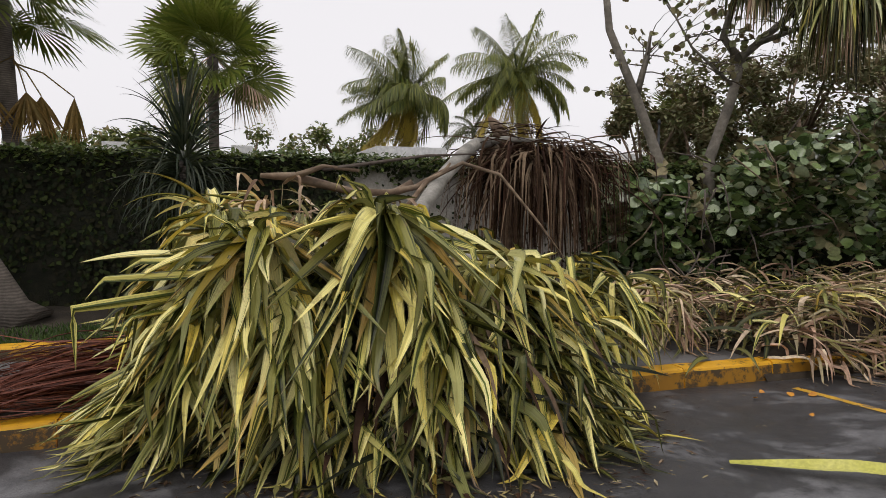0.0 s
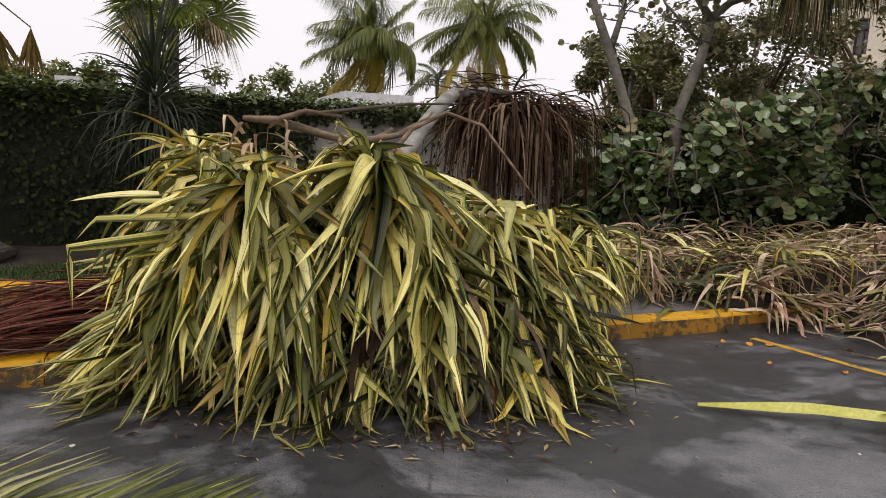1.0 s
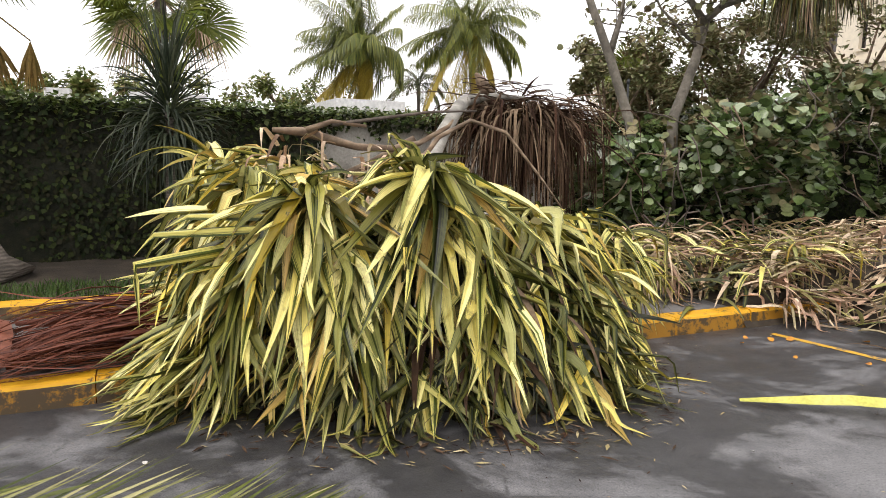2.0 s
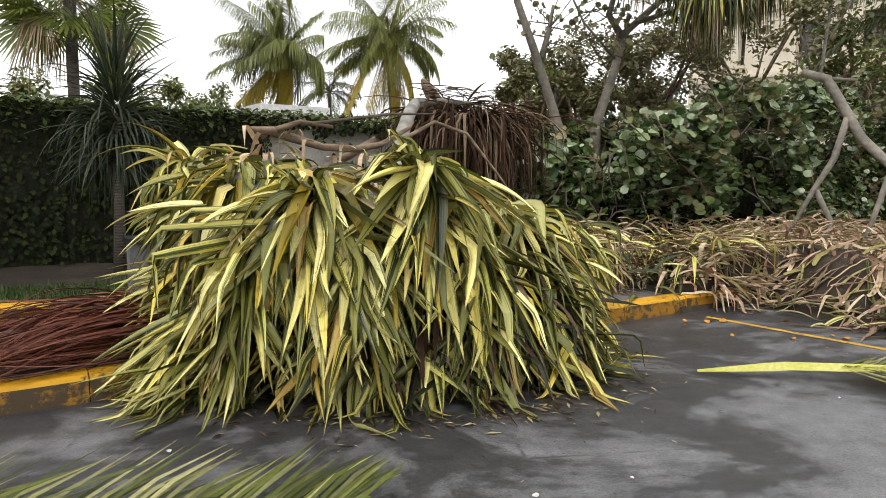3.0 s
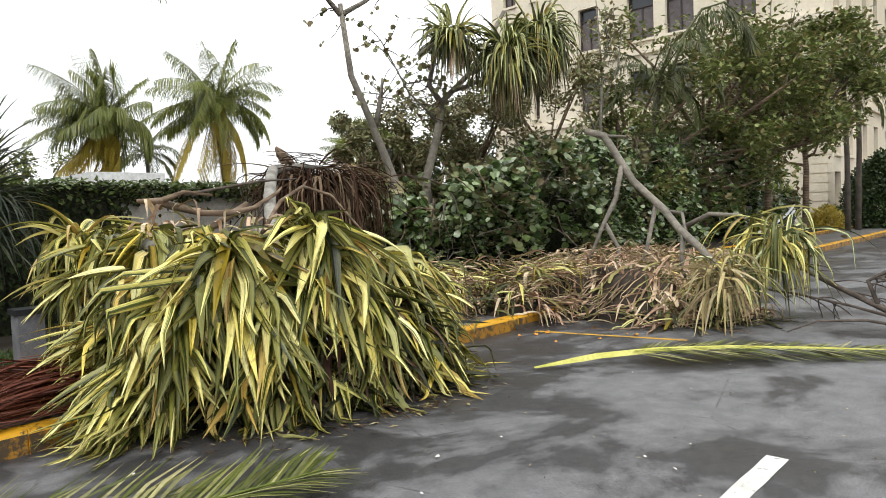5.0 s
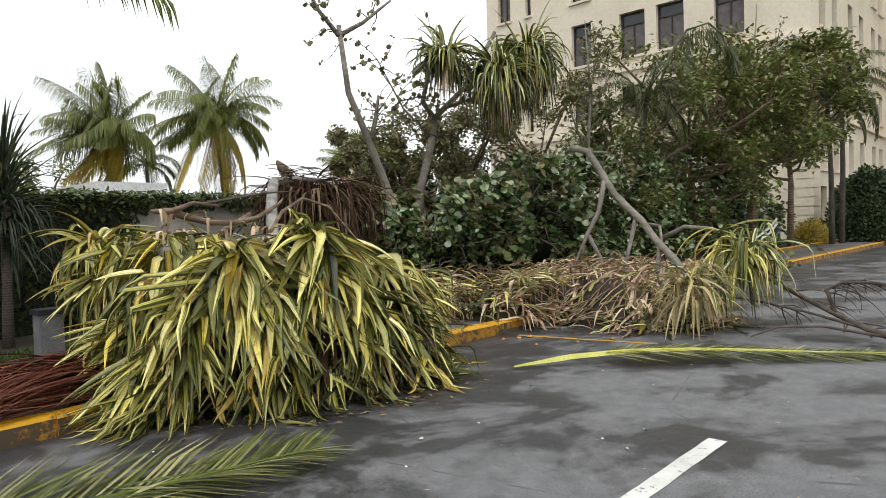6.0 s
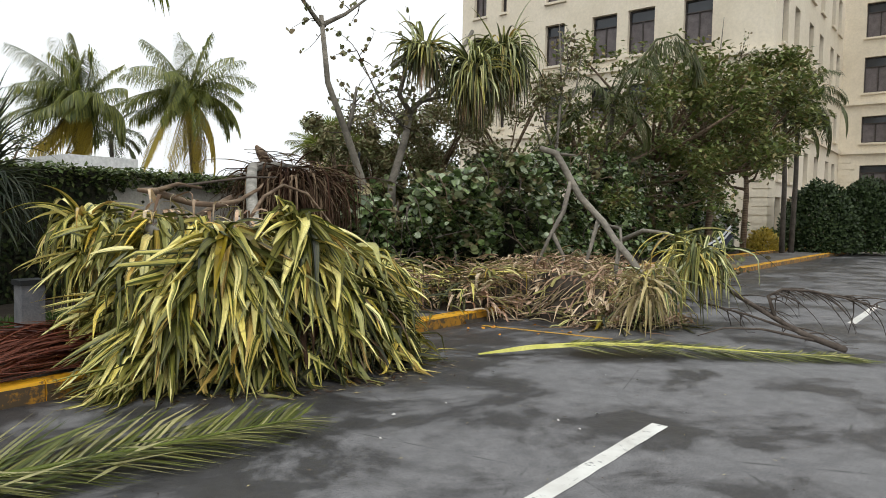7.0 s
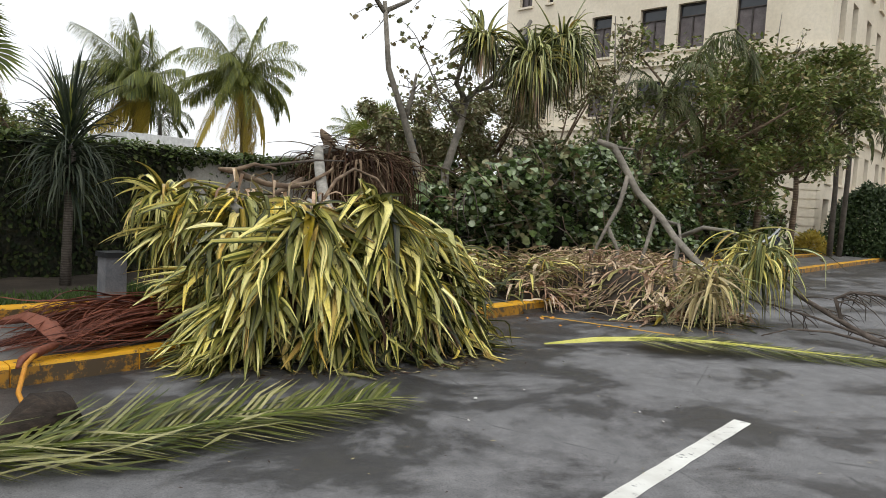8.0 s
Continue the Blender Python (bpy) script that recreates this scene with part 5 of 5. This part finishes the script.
    for line, w in ((((-3.3, 4.2, 0.26), (-3.05, 4.5, 0.34), (-2.7, 4.85, 0.38), (-2.3, 5.2, 0.38), (-1.95, 5.45, 0.36)), 0.26),
                    (((-3.7, 5.3, 0.24), (-3.3, 5.35, 0.31), (-2.9, 5.45, 0.34), (-2.5, 5.55, 0.3)), 0.22)):
        b = Build()
        b.strap([Vector(p) for p in line], w, Vector((0.5, -0.6, 0.5)), 0.3, lambda s: 0.45 + 0.55 * math.sin(math.pi * (0.15 + 0.7 * s)))
        part("sheath", b, RED_FROND, root, "broad brown leaf sheath")
    part("knot", Build().tube([knot + Vector((0.12, 0.12, 0.03)), knot, knot + Vector((-0.08, -0.14, -0.02)), knot + Vector((-0.1, -0.25, -0.06))], [0.03, 0.05, 0.035, 0.015], 8, wobble=0.5), RED_FROND, root)
    for e in ((-3.43, 2.95, 0.03),):
        e = Vector(e)
        part("stalk", Build().tube([knot, knot.lerp(e, 0.35) + Vector((-0.06, 0, 0.06)), knot.lerp(e, 0.7) + Vector((-0.08, 0, 0.02)), e], [0.018, 0.017, 0.018, 0.015] if e.y < 3 else [0.014, 0.012, 0.01, 0.006], 7), ORANGE, root, "orange bent stalk")
    part("rib", Build().tube([(-2.1, 5.5, 0.4), (-2.9, 5.2, 0.34), (-3.5, 4.75, 0.26), (-3.9, 4.3, 0.22)], [0.05, 0.06, 0.05, 0.02], 7), RED_FROND, root)
    part("rib", Build().tube([(-2.2, 5.9, 0.36), (-3.1, 5.6, 0.3), (-4.0, 5.4, 0.22)], [0.04, 0.05, 0.02], 7), RED_FROND, root)


road_fronds()


husk = Build()
husk.tube([(-3.56, 2.36, 0.02), (-3.46, 2.46, 0.09), (-3.34, 2.58, 0.15), (-3.22, 2.7, 0.14), (-3.12, 2.8, 0.03)], [0.03, 0.09, 0.14, 0.12, 0.03], 10, wobble=0.25)
for q in husk.v:
    q.z = max(q.z, 0.004)
solo("husk", husk, HUSK, "dark brown dry palm husk on the asphalt", "husk")


# ---- thin pole by the wall ----
pole = thing("pole", P(4.9, 4.5, 0.25), "thin dark metal pole standing beside the wall", "pole")
part("shaft", Build().tube([P(4.9, 4.5, 0.2), P(4.9, 4.5, 2.95)], [0.022, 0.02], 8), METAL_DARK, pole)
part("cap", Build().tube([P(4.9, 4.5, 2.94), P(4.9, 4.5, 2.99), P(4.9, 4.5, 3.02)], [0.03, 0.03, 0.01], 8), METAL_DARK, pole)


# ---- grey bollard ----
def bollard():
    at = Vector((-3.05, 6.55, 0.2))
    u, v = UV(at.x, at.y)
    root = thing("bollard", at, "grey square concrete bollard with a dark cap", "bollard")
    b = Build()
    b.box((u - 0.12, v - 0.12, 0.2), (u + 0.12, v + 0.12, 0.78))
    part("post", b, STONE_GREY, root, "", False)
    b = Build()
    b.box((u - 0.142, v - 0.142, 0.78), (u + 0.142, v + 0.142, 0.84))
    part("cap", b, METAL_DARK, root, "dark flat cap", False)


bollard()


# ---- hotel ----
def facade(root, at, width, z0, z1, windows, depth=0.35):
    """A wall with real openings, reveals, frames and panes. at maps (along, out, z)."""
    xs = sorted({0.0, width, *[w[0] for w in windows], *[w[0] + w[2] for w in windows]})
    zs = sorted({z0, z1, *[w[1] for w in windows], *[w[1] + w[3] for w in windows]})
    b = Build()
    for i in range(len(xs) - 1):
        for j in range(len(zs) - 1):
            cx, cz = (xs[i] + xs[i + 1]) / 2, (zs[j] + zs[j + 1]) / 2
            if any(w[0] < cx < w[0] + w[2] and w[1] < cz < w[1] + w[3] for w in windows):
                continue
            k = len(b.v)
            b.v.extend((Vector(at(xs[i], 0, zs[j])), Vector(at(xs[i + 1], 0, zs[j])), Vector(at(xs[i + 1], 0, zs[j + 1])), Vector(at(xs[i], 0, zs[j + 1]))))
            b.face((k, k + 1, k + 2, k + 3))
    for x, z, w, h in windows:
        ring = [(x, z), (x + w, z), (x + w, z + h), (x, z + h)]
        for q in range(4):
            (xa, za), (xb, zb) = ring[q], ring[(q + 1) % 4]
            k = len(b.v)
            b.v.extend((Vector(at(xa, 0, za)), Vector(at(xb, 0, zb)), Vector(at(xb, -depth, zb)), Vector(at(xa, -depth, za))))
            b.face((k, k + 1, k + 2, k + 3))
    part("wall", b, CREAM, root, "", False)
    for x, z, w, h in windows:
        win = Build()
        t = 0.09
        for o in (-depth - 0.04, -depth + 0.05):
            for e in (0, t):
                win.v.extend(Vector(at(a, o, c)) for a, c in ((x + e, z + e), (x + w - e, z + e), (x + w - e, z + h - e), (x + e, z + h - e)))
        for q in range(4):
            r = (q + 1) % 4
            win.face((8 + q, 8 + r, 12 + r, 12 + q))
            win.face((12 + q, 12 + r, 4 + r, 4 + q))
            win.face((q, 4 + q, 4 + r, r))
            win.face((q, r, 8 + r, 8 + q))
        f = part("window", win, DARK_TRIM, root, "", False)
        part("mullion", Build().box((x + w / 2 - 0.04, -depth - 0.04, z + t), (x + w / 2 + 0.04, -depth + 0.04, z + h * 0.72), at), DARK_TRIM, f, "", False)
        part("transom", Build().box((x + t, -depth - 0.04, z + h * 0.72 + 0.004), (x + w - t, -depth + 0.04, z + h * 0.72 + 0.075), at), DARK_TRIM, f, "", False)
        p = Build().box((x, -depth - 0.08, z), (x + w, -depth - 0.045, z + h * 0.72), at)
        part("shutter", p, SHUTTER, f, "grey-brown closed shutter", False)
        p = Build().box((x, -depth - 0.08, z + h * 0.72), (x + w, -depth - 0.045, z + h), at)
        part("pane", p, PANE, f, "dark glass pane", False)
        s = Build().box((x - 0.1, 0.003, z - 0.16), (x + w + 0.1, 0.16, z - 0.01), at)
        part("sill", s, CREAM, f, "", False)


def hotel():
    root = thing("hotel", P(45, 15, 0), "large cream stucco hotel with dark shuttered windows", "building")
    fu, fv, run = 35.4, 3.5, 22.0
    floors = ((0.9, 2.3), (4.2, 2.2), (8.2, 2.1), (12.15, 2.8), (16.5, 2.7), (20.7, 2.4))
    wins = [(x, z, w, h) for z, h in floors for x, w in ((3.4, 1.7), (6.9, 1.75), (9.4, 1.75), (13.2, 1.5), (18.0, 0.45), (19.8, 1.1))]
    facade(root, lambda a, o, z: P(fu - o, fv + a, z), 22.0, 0.0, 25.0, wins)
    wins = [(x, z, 1.4, h) for z, h in floors for x in (1.8, 4.8, 9.0, 12.4, 16.5, 19.2)]
    facade(root, lambda a, o, z: P(fu + a, fv - o, z), run, 0.0, 25.0, wins)
    wins = [(x, z, 1.9, h) for z, h in floors for x in (1.5, 4.8, 8.1, 11.4)]
    facade(root, lambda a, o, z: P(fu + run - o, fv - a, z), 15.0, 0.0, 25.0, wins)
    for z in (7.3, 11.2):
        b = Build()
        b.box((fu - 0.22, fv - 0.22, z), (fu - 0.004, fv + 22, z + 0.3))
        b.box((fu - 0.004, fv - 0.22, z), (fu + run - 0.3, fv - 0.004, z + 0.3))
        b.box((fu + run - 0.25, fv - 15, z), (fu + run - 0.004, fv - 0.25, z + 0.3))
        part("string_course", b, CREAM, root, "", False)
    for a in range(14):
        z = 0.1 + 0.5 * a
        part("quoin", Build().box((fu - 0.07, fv - 0.07, z), (fu + 1.1 - 0.3 * (a % 2), fv + 1.1 - 0.3 * (a % 2), z + 0.44)), CREAM, root, "", False)
        part("quoin", Build().box((fu + run - 0.07, fv - 1.2 + 0.3 * (a % 2), z), (fu + run + 0.2, fv - 0.02, z + 0.44)), CREAM, root, "", False)
    part("roof", Build().box((fu - 0.4, fv - 0.4, 25.004), (fu + run, fv + 22.4, 25.6)), CREAM, root, "", False)
    part("roof", Build().box((fu + run - 0.4, fv - 15.4, 25.608), (fu + run + 14, fv + 0, 26.2)), CREAM, root, "", False)


hotel()


# ---- distance ----
def leafy_tree(name, at, height, spread, count, label, mat, seed, size=0.2, trunk=0.15, low=0.3, category="tree", limbs=9):
    global rnd
    keep, rnd = rnd, random.Random(seed)
    root = thing(name, at, label, category)
    at = Vector(at)
    tops = []
    part("trunk", Build().tube([at, at + Vector((0.1, 0, height * 0.3)), at + Vector((0, 0.1, height * 0.55))], [trunk, trunk * 0.8, trunk * 0.5], 8), BROWN_BARK, root)
    for i in range(limbs):
        a = rnd.uniform(0, 6.28)
        r = spread * rnd.uniform(0.15, 1.0)
        z = height * rnd.uniform(low + 0.1, 0.93)
        tip = at + Vector((math.cos(a) * r, math.sin(a) * r, z))
        tops.append((tip, spread * rnd.uniform(0.14, 0.32)))
        part("limb", Build().tube([at + Vector((0, 0, min(height * 0.45, z * 0.8))), at.lerp(tip, 0.6) + Vector((0, 0, z * 0.25)), tip], [trunk * 0.5, trunk * 0.35, 0.02], 5), BROWN_BARK, root)
    b = Build()
    for i in range(count):
        c, r = rnd.choice(tops)
        d = Vector((rnd.gauss(0, 1), rnd.gauss(0, 1), rnd.gauss(0, 0.75)))
        d = d.normalized() * rnd.random() ** 0.4
        p = c + d * r
        b.blade(p, Vector((rnd.uniform(-1, 1), rnd.uniform(-1, 1), rnd.uniform(-0.8, 0.5))), Vector((rnd.uniform(-0.6, 0.6), rnd.uniform(-0.6, 0.6), 1)), size * rnd.uniform(0.7, 1.4), size * 0.55)
    part("crown", b, mat, root, "", True)
    rnd = keep


for i, (u, v, h, s) in enumerate(((-9, 16, 4.6, 2.4), (-4.5, 20, 4.6, 2.2), (-1, 24, 5.0, 2.6), (3.5, 26, 5.0, 2.4), (6, 30, 5.6, 3.0), (-13, 22, 5.5, 3.0), (-5.6, 12.5, 3.3, 1.7), (-3.6, 13.5, 3.4, 1.6), (13, 40, 5.0, 2.5), (17, 42, 5.0, 2.2))):
    leafy_tree("tree", P(u, v), h, s, 2200, "leafy green tree beyond the garden wall", TREE_LEAF, 40 + i, 0.22)
for i, (u, v, h, s, n, mat, size, label) in enumerate((
        (9.0, 5.6, 5.6, 2.3, 6500, GRAPE_DRY, 0.15, "leafy shrub-like tree behind the thicket"),
        (12.0, 5.4, 6.6, 2.6, 4600, GRAPE_DRY, 0.16, "half-withered leafy tree behind the thicket"),
        (15.5, 4.6, 6.2, 2.9, 6000, TREE_LEAF, 0.21, "dense leafy tree behind the thicket"),
        (19.0, 3.6, 7.9, 3.4, 7500, TREE_LEAF, 0.23, "dense leafy tree beside the sidewalk"),
        (22.5, 2.6, 8.6, 3.4, 7500, TREE_LEAF, 0.24, "dense leafy tree beside the sidewalk"),
        (26.5, 2.3, 8.9, 3.0, 7500, TREE_LEAF, 0.25, "dense leafy tree near the hotel"))):
    leafy_tree("tree", P(u, v, 0.25), h, s, n, label, mat, 61 + i, size, low=0.3 if u > 20 else 0.0, limbs=30 if u > 14 else 18, trunk=0.15 if u > 14 else 0.08)


def broken_palm(foot, top, count, length, seed, label):
    global rnd
    keep, rnd = rnd, random.Random(seed)
    foot, top = Vector(foot), Vector(top)
    root = thing("feather_palm", foot, label, "palm tree")
    part("trunk", Build().tube([foot, foot.lerp(top, 0.5) + Vector((0.1, 0, 0)), top], [0.13, 0.11, 0.10], 9), PALM_BARK, root)
    for i in range(count):
        b = Build()
        frond(b, top, i * 2.399, 1.2 - 1.4 * i / count, length * rnd.uniform(0.8, 1.1), 0.75, 0.7, 44, 0.04, 1.5, wind=(-0.2, 0.1, 0))
        part("frond", b, PALM_DARK, root)
    rnd = keep


broken_palm(P(15.9, 4.4, 0.25), P(15.7, 3.7, 5.5), 11, 2.7, 71, "storm-torn feather palm with drooping fronds")
torn = Build()
spine = [Vector(p) for p in ((12.5, 14.0, 5.6), (13.0, 14.0, 6.7), (13.7, 14.0, 7.5), (14.6, 14.0, 7.8), (15.4, 14.0, 7.4), (15.7, 14.0, 6.6))]
torn.tube(spine, [0.05, 0.045, 0.04, 0.035, 0.03, 0.015], 6)
for i in range(150):
    q = 1.2 + 3.75 * i / 150
    k = int(q)
    p = spine[k].lerp(spine[k + 1], q - k)
    torn.blade(p, Vector((rnd.uniform(-0.1, 0.6), rnd.uniform(-0.5, 0.5), -1.0)), Vector((0, -1, 0.2)), rnd.uniform(0.6, 1.15), 0.05)
tagged(solo("torn_palm_frond", torn, PALM_DARK), "arched torn palm frond hanging above the thicket", "palm frond")
broken_palm(P(30.0, 1.05, 0.25), P(30.1, 1.05, 7.4), 20, 3.3, 72, "feather palm beside the sidewalk near the hotel")
broken_palm(P(29.3, 1.3, 0.25), P(29.6, 1.5, 6.6), 12, 2.8, 73, "feather palm beside the sidewalk near the hotel")
broken_palm(P(12, 32, 0), P(12, 32, 5.6), 14, 2.4, 74, "far palm over the garden wall")


def round_bush(at, r, h, seed):
    global rnd
    keep, rnd = rnd, random.Random(seed)
    root = thing("round_bush", at, "clipped dark green round bush", "bush", "bushes by the hotel")
    b = Build()
    for i in range(11000):
        d = Vector((rnd.gauss(0, 1), rnd.gauss(0, 1), abs(rnd.gauss(0, 1)))).normalized()
        k = rnd.uniform(0.75, 1.04) + 0.08 * noise.noise(d * 3)
        p = Vector(at) + Vector((d.x * r * k, d.y * r * k, d.z * h * k))
        b.blade(p, d + Vector((rnd.uniform(-1, 1), rnd.uniform(-1, 1), rnd.uniform(-1, 1))), d, 0.2, 0.13)
    part("leaves", b, HEDGE_LEAF, root)
    part("stem", Build().tube([at, Vector(at) + Vector((0, 0, h * 0.6))], [0.1, 0.05], 6), BROWN_BARK, root)
    rnd = keep


round_bush(P(35.5, 0.9, 0.2), 1.9, 3.6, 81)
round_bush(P(38.5, -0.9, 0.2), 1.7, 3.9, 82)


def booth():
    u, v = 26.2, 4.0
    root = thing("guard_booth", P(u, v), "small white booth with dark windows by the hotel", "booth")
    part("body", Build().box((u, v, 0.16), (u + 1.6, v + 1.4, 1.5)), METAL_WHITE, root, "", False)
    for a, b in ((0.0, 0.12), (0.74, 0.86), (1.48, 1.6)):
        part("post", Build().box((u - 0.01, v + a * 0.85, 1.504), (u + 0.1, v + b * 0.85, 2.5)), METAL_WHITE, root, "", False)
    part("pane", Build().box((u + 0.14, v + 0.1, 1.504), (u + 0.18, v + 1.3, 2.49)), PANE, root, "dark glass pane", False)
    part("roof", Build().box((u - 0.2, v - 0.2, 2.504), (u + 1.8, v + 1.6, 2.65)), METAL_WHITE, root, "", False)


booth()


def low_house(u0, u1, v0, v1, h):
    root = thing("white_house", P(u0, v0), "low flat-roofed white house beyond the wall", "house")
    part("wall", Build().box((u0, v0, 0), (u1, v1, h)), WHITE_WALL, root, "", False)
    part("roof", Build().box((u0 - 0.3, v0 - 0.3, h + 0.004), (u1 + 0.3, v1 + 0.3, h + 0.35)), WHITE_WALL, root, "", False)


low_house(-16, -9, 14, 20, 2.7)
low_house(2.1, 3.35, 12.2, 16.0, 2.68)
low_house(9.6, 12.0, 13.2, 16.0, 2.78)
low_house(16, 26, 38, 46, 3.0)
parapet = thing("parapet_wall", P(-3.5, 12.3), "low white parapet with square posts beyond the wall", "wall")
part("wall", Build().box((-7.0, 12.3, 0), (-1.4, 12.6, 2.55)), WHITE_WALL, parapet, "", False)
for u in (-6.6, -4.6, -2.9, -1.75):
    part("post", Build().box((u, 12.22, 0), (u + 0.5, 12.72, 2.95)), WHITE_WALL, parapet, "", False)
for i, (u, v, hh, s) in enumerate(((6.6, 7.6, 2.9, 1.0), (8.6, 8.0, 3.9, 1.4), (11.0, 9.0, 4.2, 1.5), (7.2, 6.2, 4.5, 1.8), (9.2, 6.4, 5.2, 2.0), (5.7, 6.0, 4.0, 1.4), (6.6, 5.6, 3.6, 1.3))):
    leafy_tree("shrub", P(u, v), hh, s, 4200 if i < 3 else 6500, "leafy green shrub just beyond the wall" if i < 3 else "half-bare shrub with brown leaves beyond the wall", TREE_LEAF if i < 3 else GRAPE_DRY, 90 + i, 0.13, 0.07, 0.1, "shrub", 14)
fan_palm((6.1, 23.6, 0), (6.1, 23.6, 4.3), 22, 0.85, 0.8, 7, 96, "fan palm with orange-brown dead leaves beyond the wall")
coconut_palm((11.9, 47.4, 0), (11.9, 47.4, 6.9), 16, 2.1, 1, 97, (-0.2, 0, 0.1), "far coconut palm over the rooftops")


def small_shrub(at, seed, mat):
    global rnd
    keep, rnd = rnd, random.Random(seed)
    root = thing("flower_shrub", at, "low yellow-green shrub at the hotel kerb", "shrub", "shrubs by the hotel")
    b = Build()
    for i in range(900):
        d = Vector((rnd.gauss(0, 1), rnd.gauss(0, 1), abs(rnd.gauss(0, 1)))).normalized()
        p = Vector(at) + Vector((d.x * 0.8, d.y * 0.8, d.z * 1.1)) * rnd.uniform(0.5, 1)
        b.blade(p, d + Vector((rnd.uniform(-1, 1), rnd.uniform(-1, 1), 0.3)), d, 0.22, 0.1)
    part("leaves", b, mat, root)
    part("stem", Build().tube([at, Vector(at) + Vector((0, 0, 0.7))], [0.05, 0.02], 6), BROWN_BARK, root)
    rnd = keep


small_shrub(P(31.2, 2.6, 0.25), 101, PALM_YELLOW)
small_shrub(P(32.6, 2.7, 0.25), 102, IVY_TOP)
for u in (31.5, 34.5):
    post = thing("stone_post", P(u, 2.45, 0.25), "small pale stone post beside the kerb", "post", "posts by the hotel")
    part("shaft", Build().tube([P(u, 2.45, 0.2), P(u, 2.45, 0.75), P(u, 2.45, 0.85)], [0.11, 0.1, 0.04], 8), LITTER, post)


def torn_awning():
    root = thing("torn_awning", P(18.4, 1.8, 0.18), "crumpled dark blue sheet with white strips on the sidewalk", "awning")
    line = [P(18.4, 1.75, 0.35), P(18.65, 1.5, 0.5), P(18.9, 1.25, 0.7), P(19.1, 1.0, 0.95), P(19.2, 0.8, 1.25)]
    b = Build()
    b.strap(line, 0.6, Vector((0.3, -0.2, 1)), 0.3, lambda s: 1.0 - 0.5 * s)
    part("sheet", b, AWNING, root)
    for off in (0.1, 0.28):
        b = Build()
        b.strap([p + Vector((-0.06, -0.1, off)) for p in line], 0.09, Vector((0.3, -0.2, 1)), 0.1, lambda s: 1.0 - 0.3 * s)
        part("strip", b, METAL_WHITE, root, "white torn strip")


torn_awning()


def leaf_clump():
    root = thing("broken_leafy_branch", P(13.6, -0.3, 0.02), "broken branch with dark withered leaves at the kerb", "branch")
    part("limb", Build().tube([P(12.6, -0.6, 0.08), P(13.4, -0.4, 0.3), P(14.6, 0.1, 0.5)], [0.04, 0.03, 0.015], 6), TWIG, root)
    b = Build()
    for i in range(420):
        p = P(rnd.gauss(13.5, 0.7), rnd.gauss(-0.2, 0.45), 0.2 + rnd.random() * 0.55)
        b.round_leaf(p, Vector((rnd.uniform(-1, 1), rnd.uniform(-1, 1), rnd.uniform(0, 1))).normalized(), rnd.uniform(0, 6.28), rnd.uniform(0.04, 0.09), 0.2)
    part("leaf_mass", b, GRAPE_DRY, root, "", True, "stuff")


leaf_clump()


# ---- scattered leaves and litter ----
def scatter():
    for i in range(26):
        x, y = rnd.uniform(2.3, 3.9), rnd.uniform(5.3, 6.2)
        if i > 8:
            x, y = rnd.uniform(-3.5, 5), rnd.uniform(1.5, 4)
        b = Build()
        a = rnd.uniform(0, 6.28)
        b.round_leaf(Vector((x, y, 0.02)), Vector((rnd.uniform(-0.4, 0.4), rnd.uniform(-0.4, 0.4), 1)).normalized(), a, rnd.uniform(0.02, 0.04) if i <= 8 else rnd.uniform(0.01, 0.02), 0.3)
        solo("fallen_leaf", b, ORANGE if i <= 8 else LITTER, "curled orange leaf on the asphalt" if i <= 8 else "small pale scrap on the asphalt", "leaf" if i <= 8 else "litter", "scattered leaves" if i <= 8 else "scattered litter")


scatter()


def debris():
    """Leaf scraps blown over the asphalt, thickest round the heaps and along the kerb."""
    for name, mat, label, count in (("leaf_scraps", SKIRT_LEAF, "dark leaf scraps blown over the asphalt", 900), ("straw_scraps", STRAW, "pale straw scraps along the heaps and kerb", 420)):
        b = Build()
        for i in range(count):
            k = rnd.random()
            if k < 0.45:
                a = rnd.uniform(-3.2, 0.3)
                r = 1.18 + abs(rnd.gauss(0, 0.16))
                p = Vector((-0.65 + 1.5 * r * math.cos(a), 5.1 + 1.15 * r * math.sin(a), 0))
            elif k < 0.7:
                p = P(rnd.uniform(1.6, 9.0), -abs(rnd.gauss(0, 0.5)) - (1.6 if rnd.random() < 0.4 else 0.0))
            else:
                p = P(rnd.uniform(-6, 9), rnd.uniform(-5.5, -0.1))
            u, v = UV(p.x, p.y)
            p.z = 0.01 if v < -0.02 else 0.19
            a = rnd.uniform(0, 6.28)
            ln = rnd.uniform(0.015, 0.05) if k > 0.45 else rnd.uniform(0.02, 0.12)
            b.blade(p, Vector((math.cos(a), math.sin(a), 0)), Vector((0, 0, 1)), ln, max(0.008, ln * rnd.uniform(0.08, 0.28)), 0.25)
        solo(name, b, mat, label, "litter", kind="stuff")


debris()
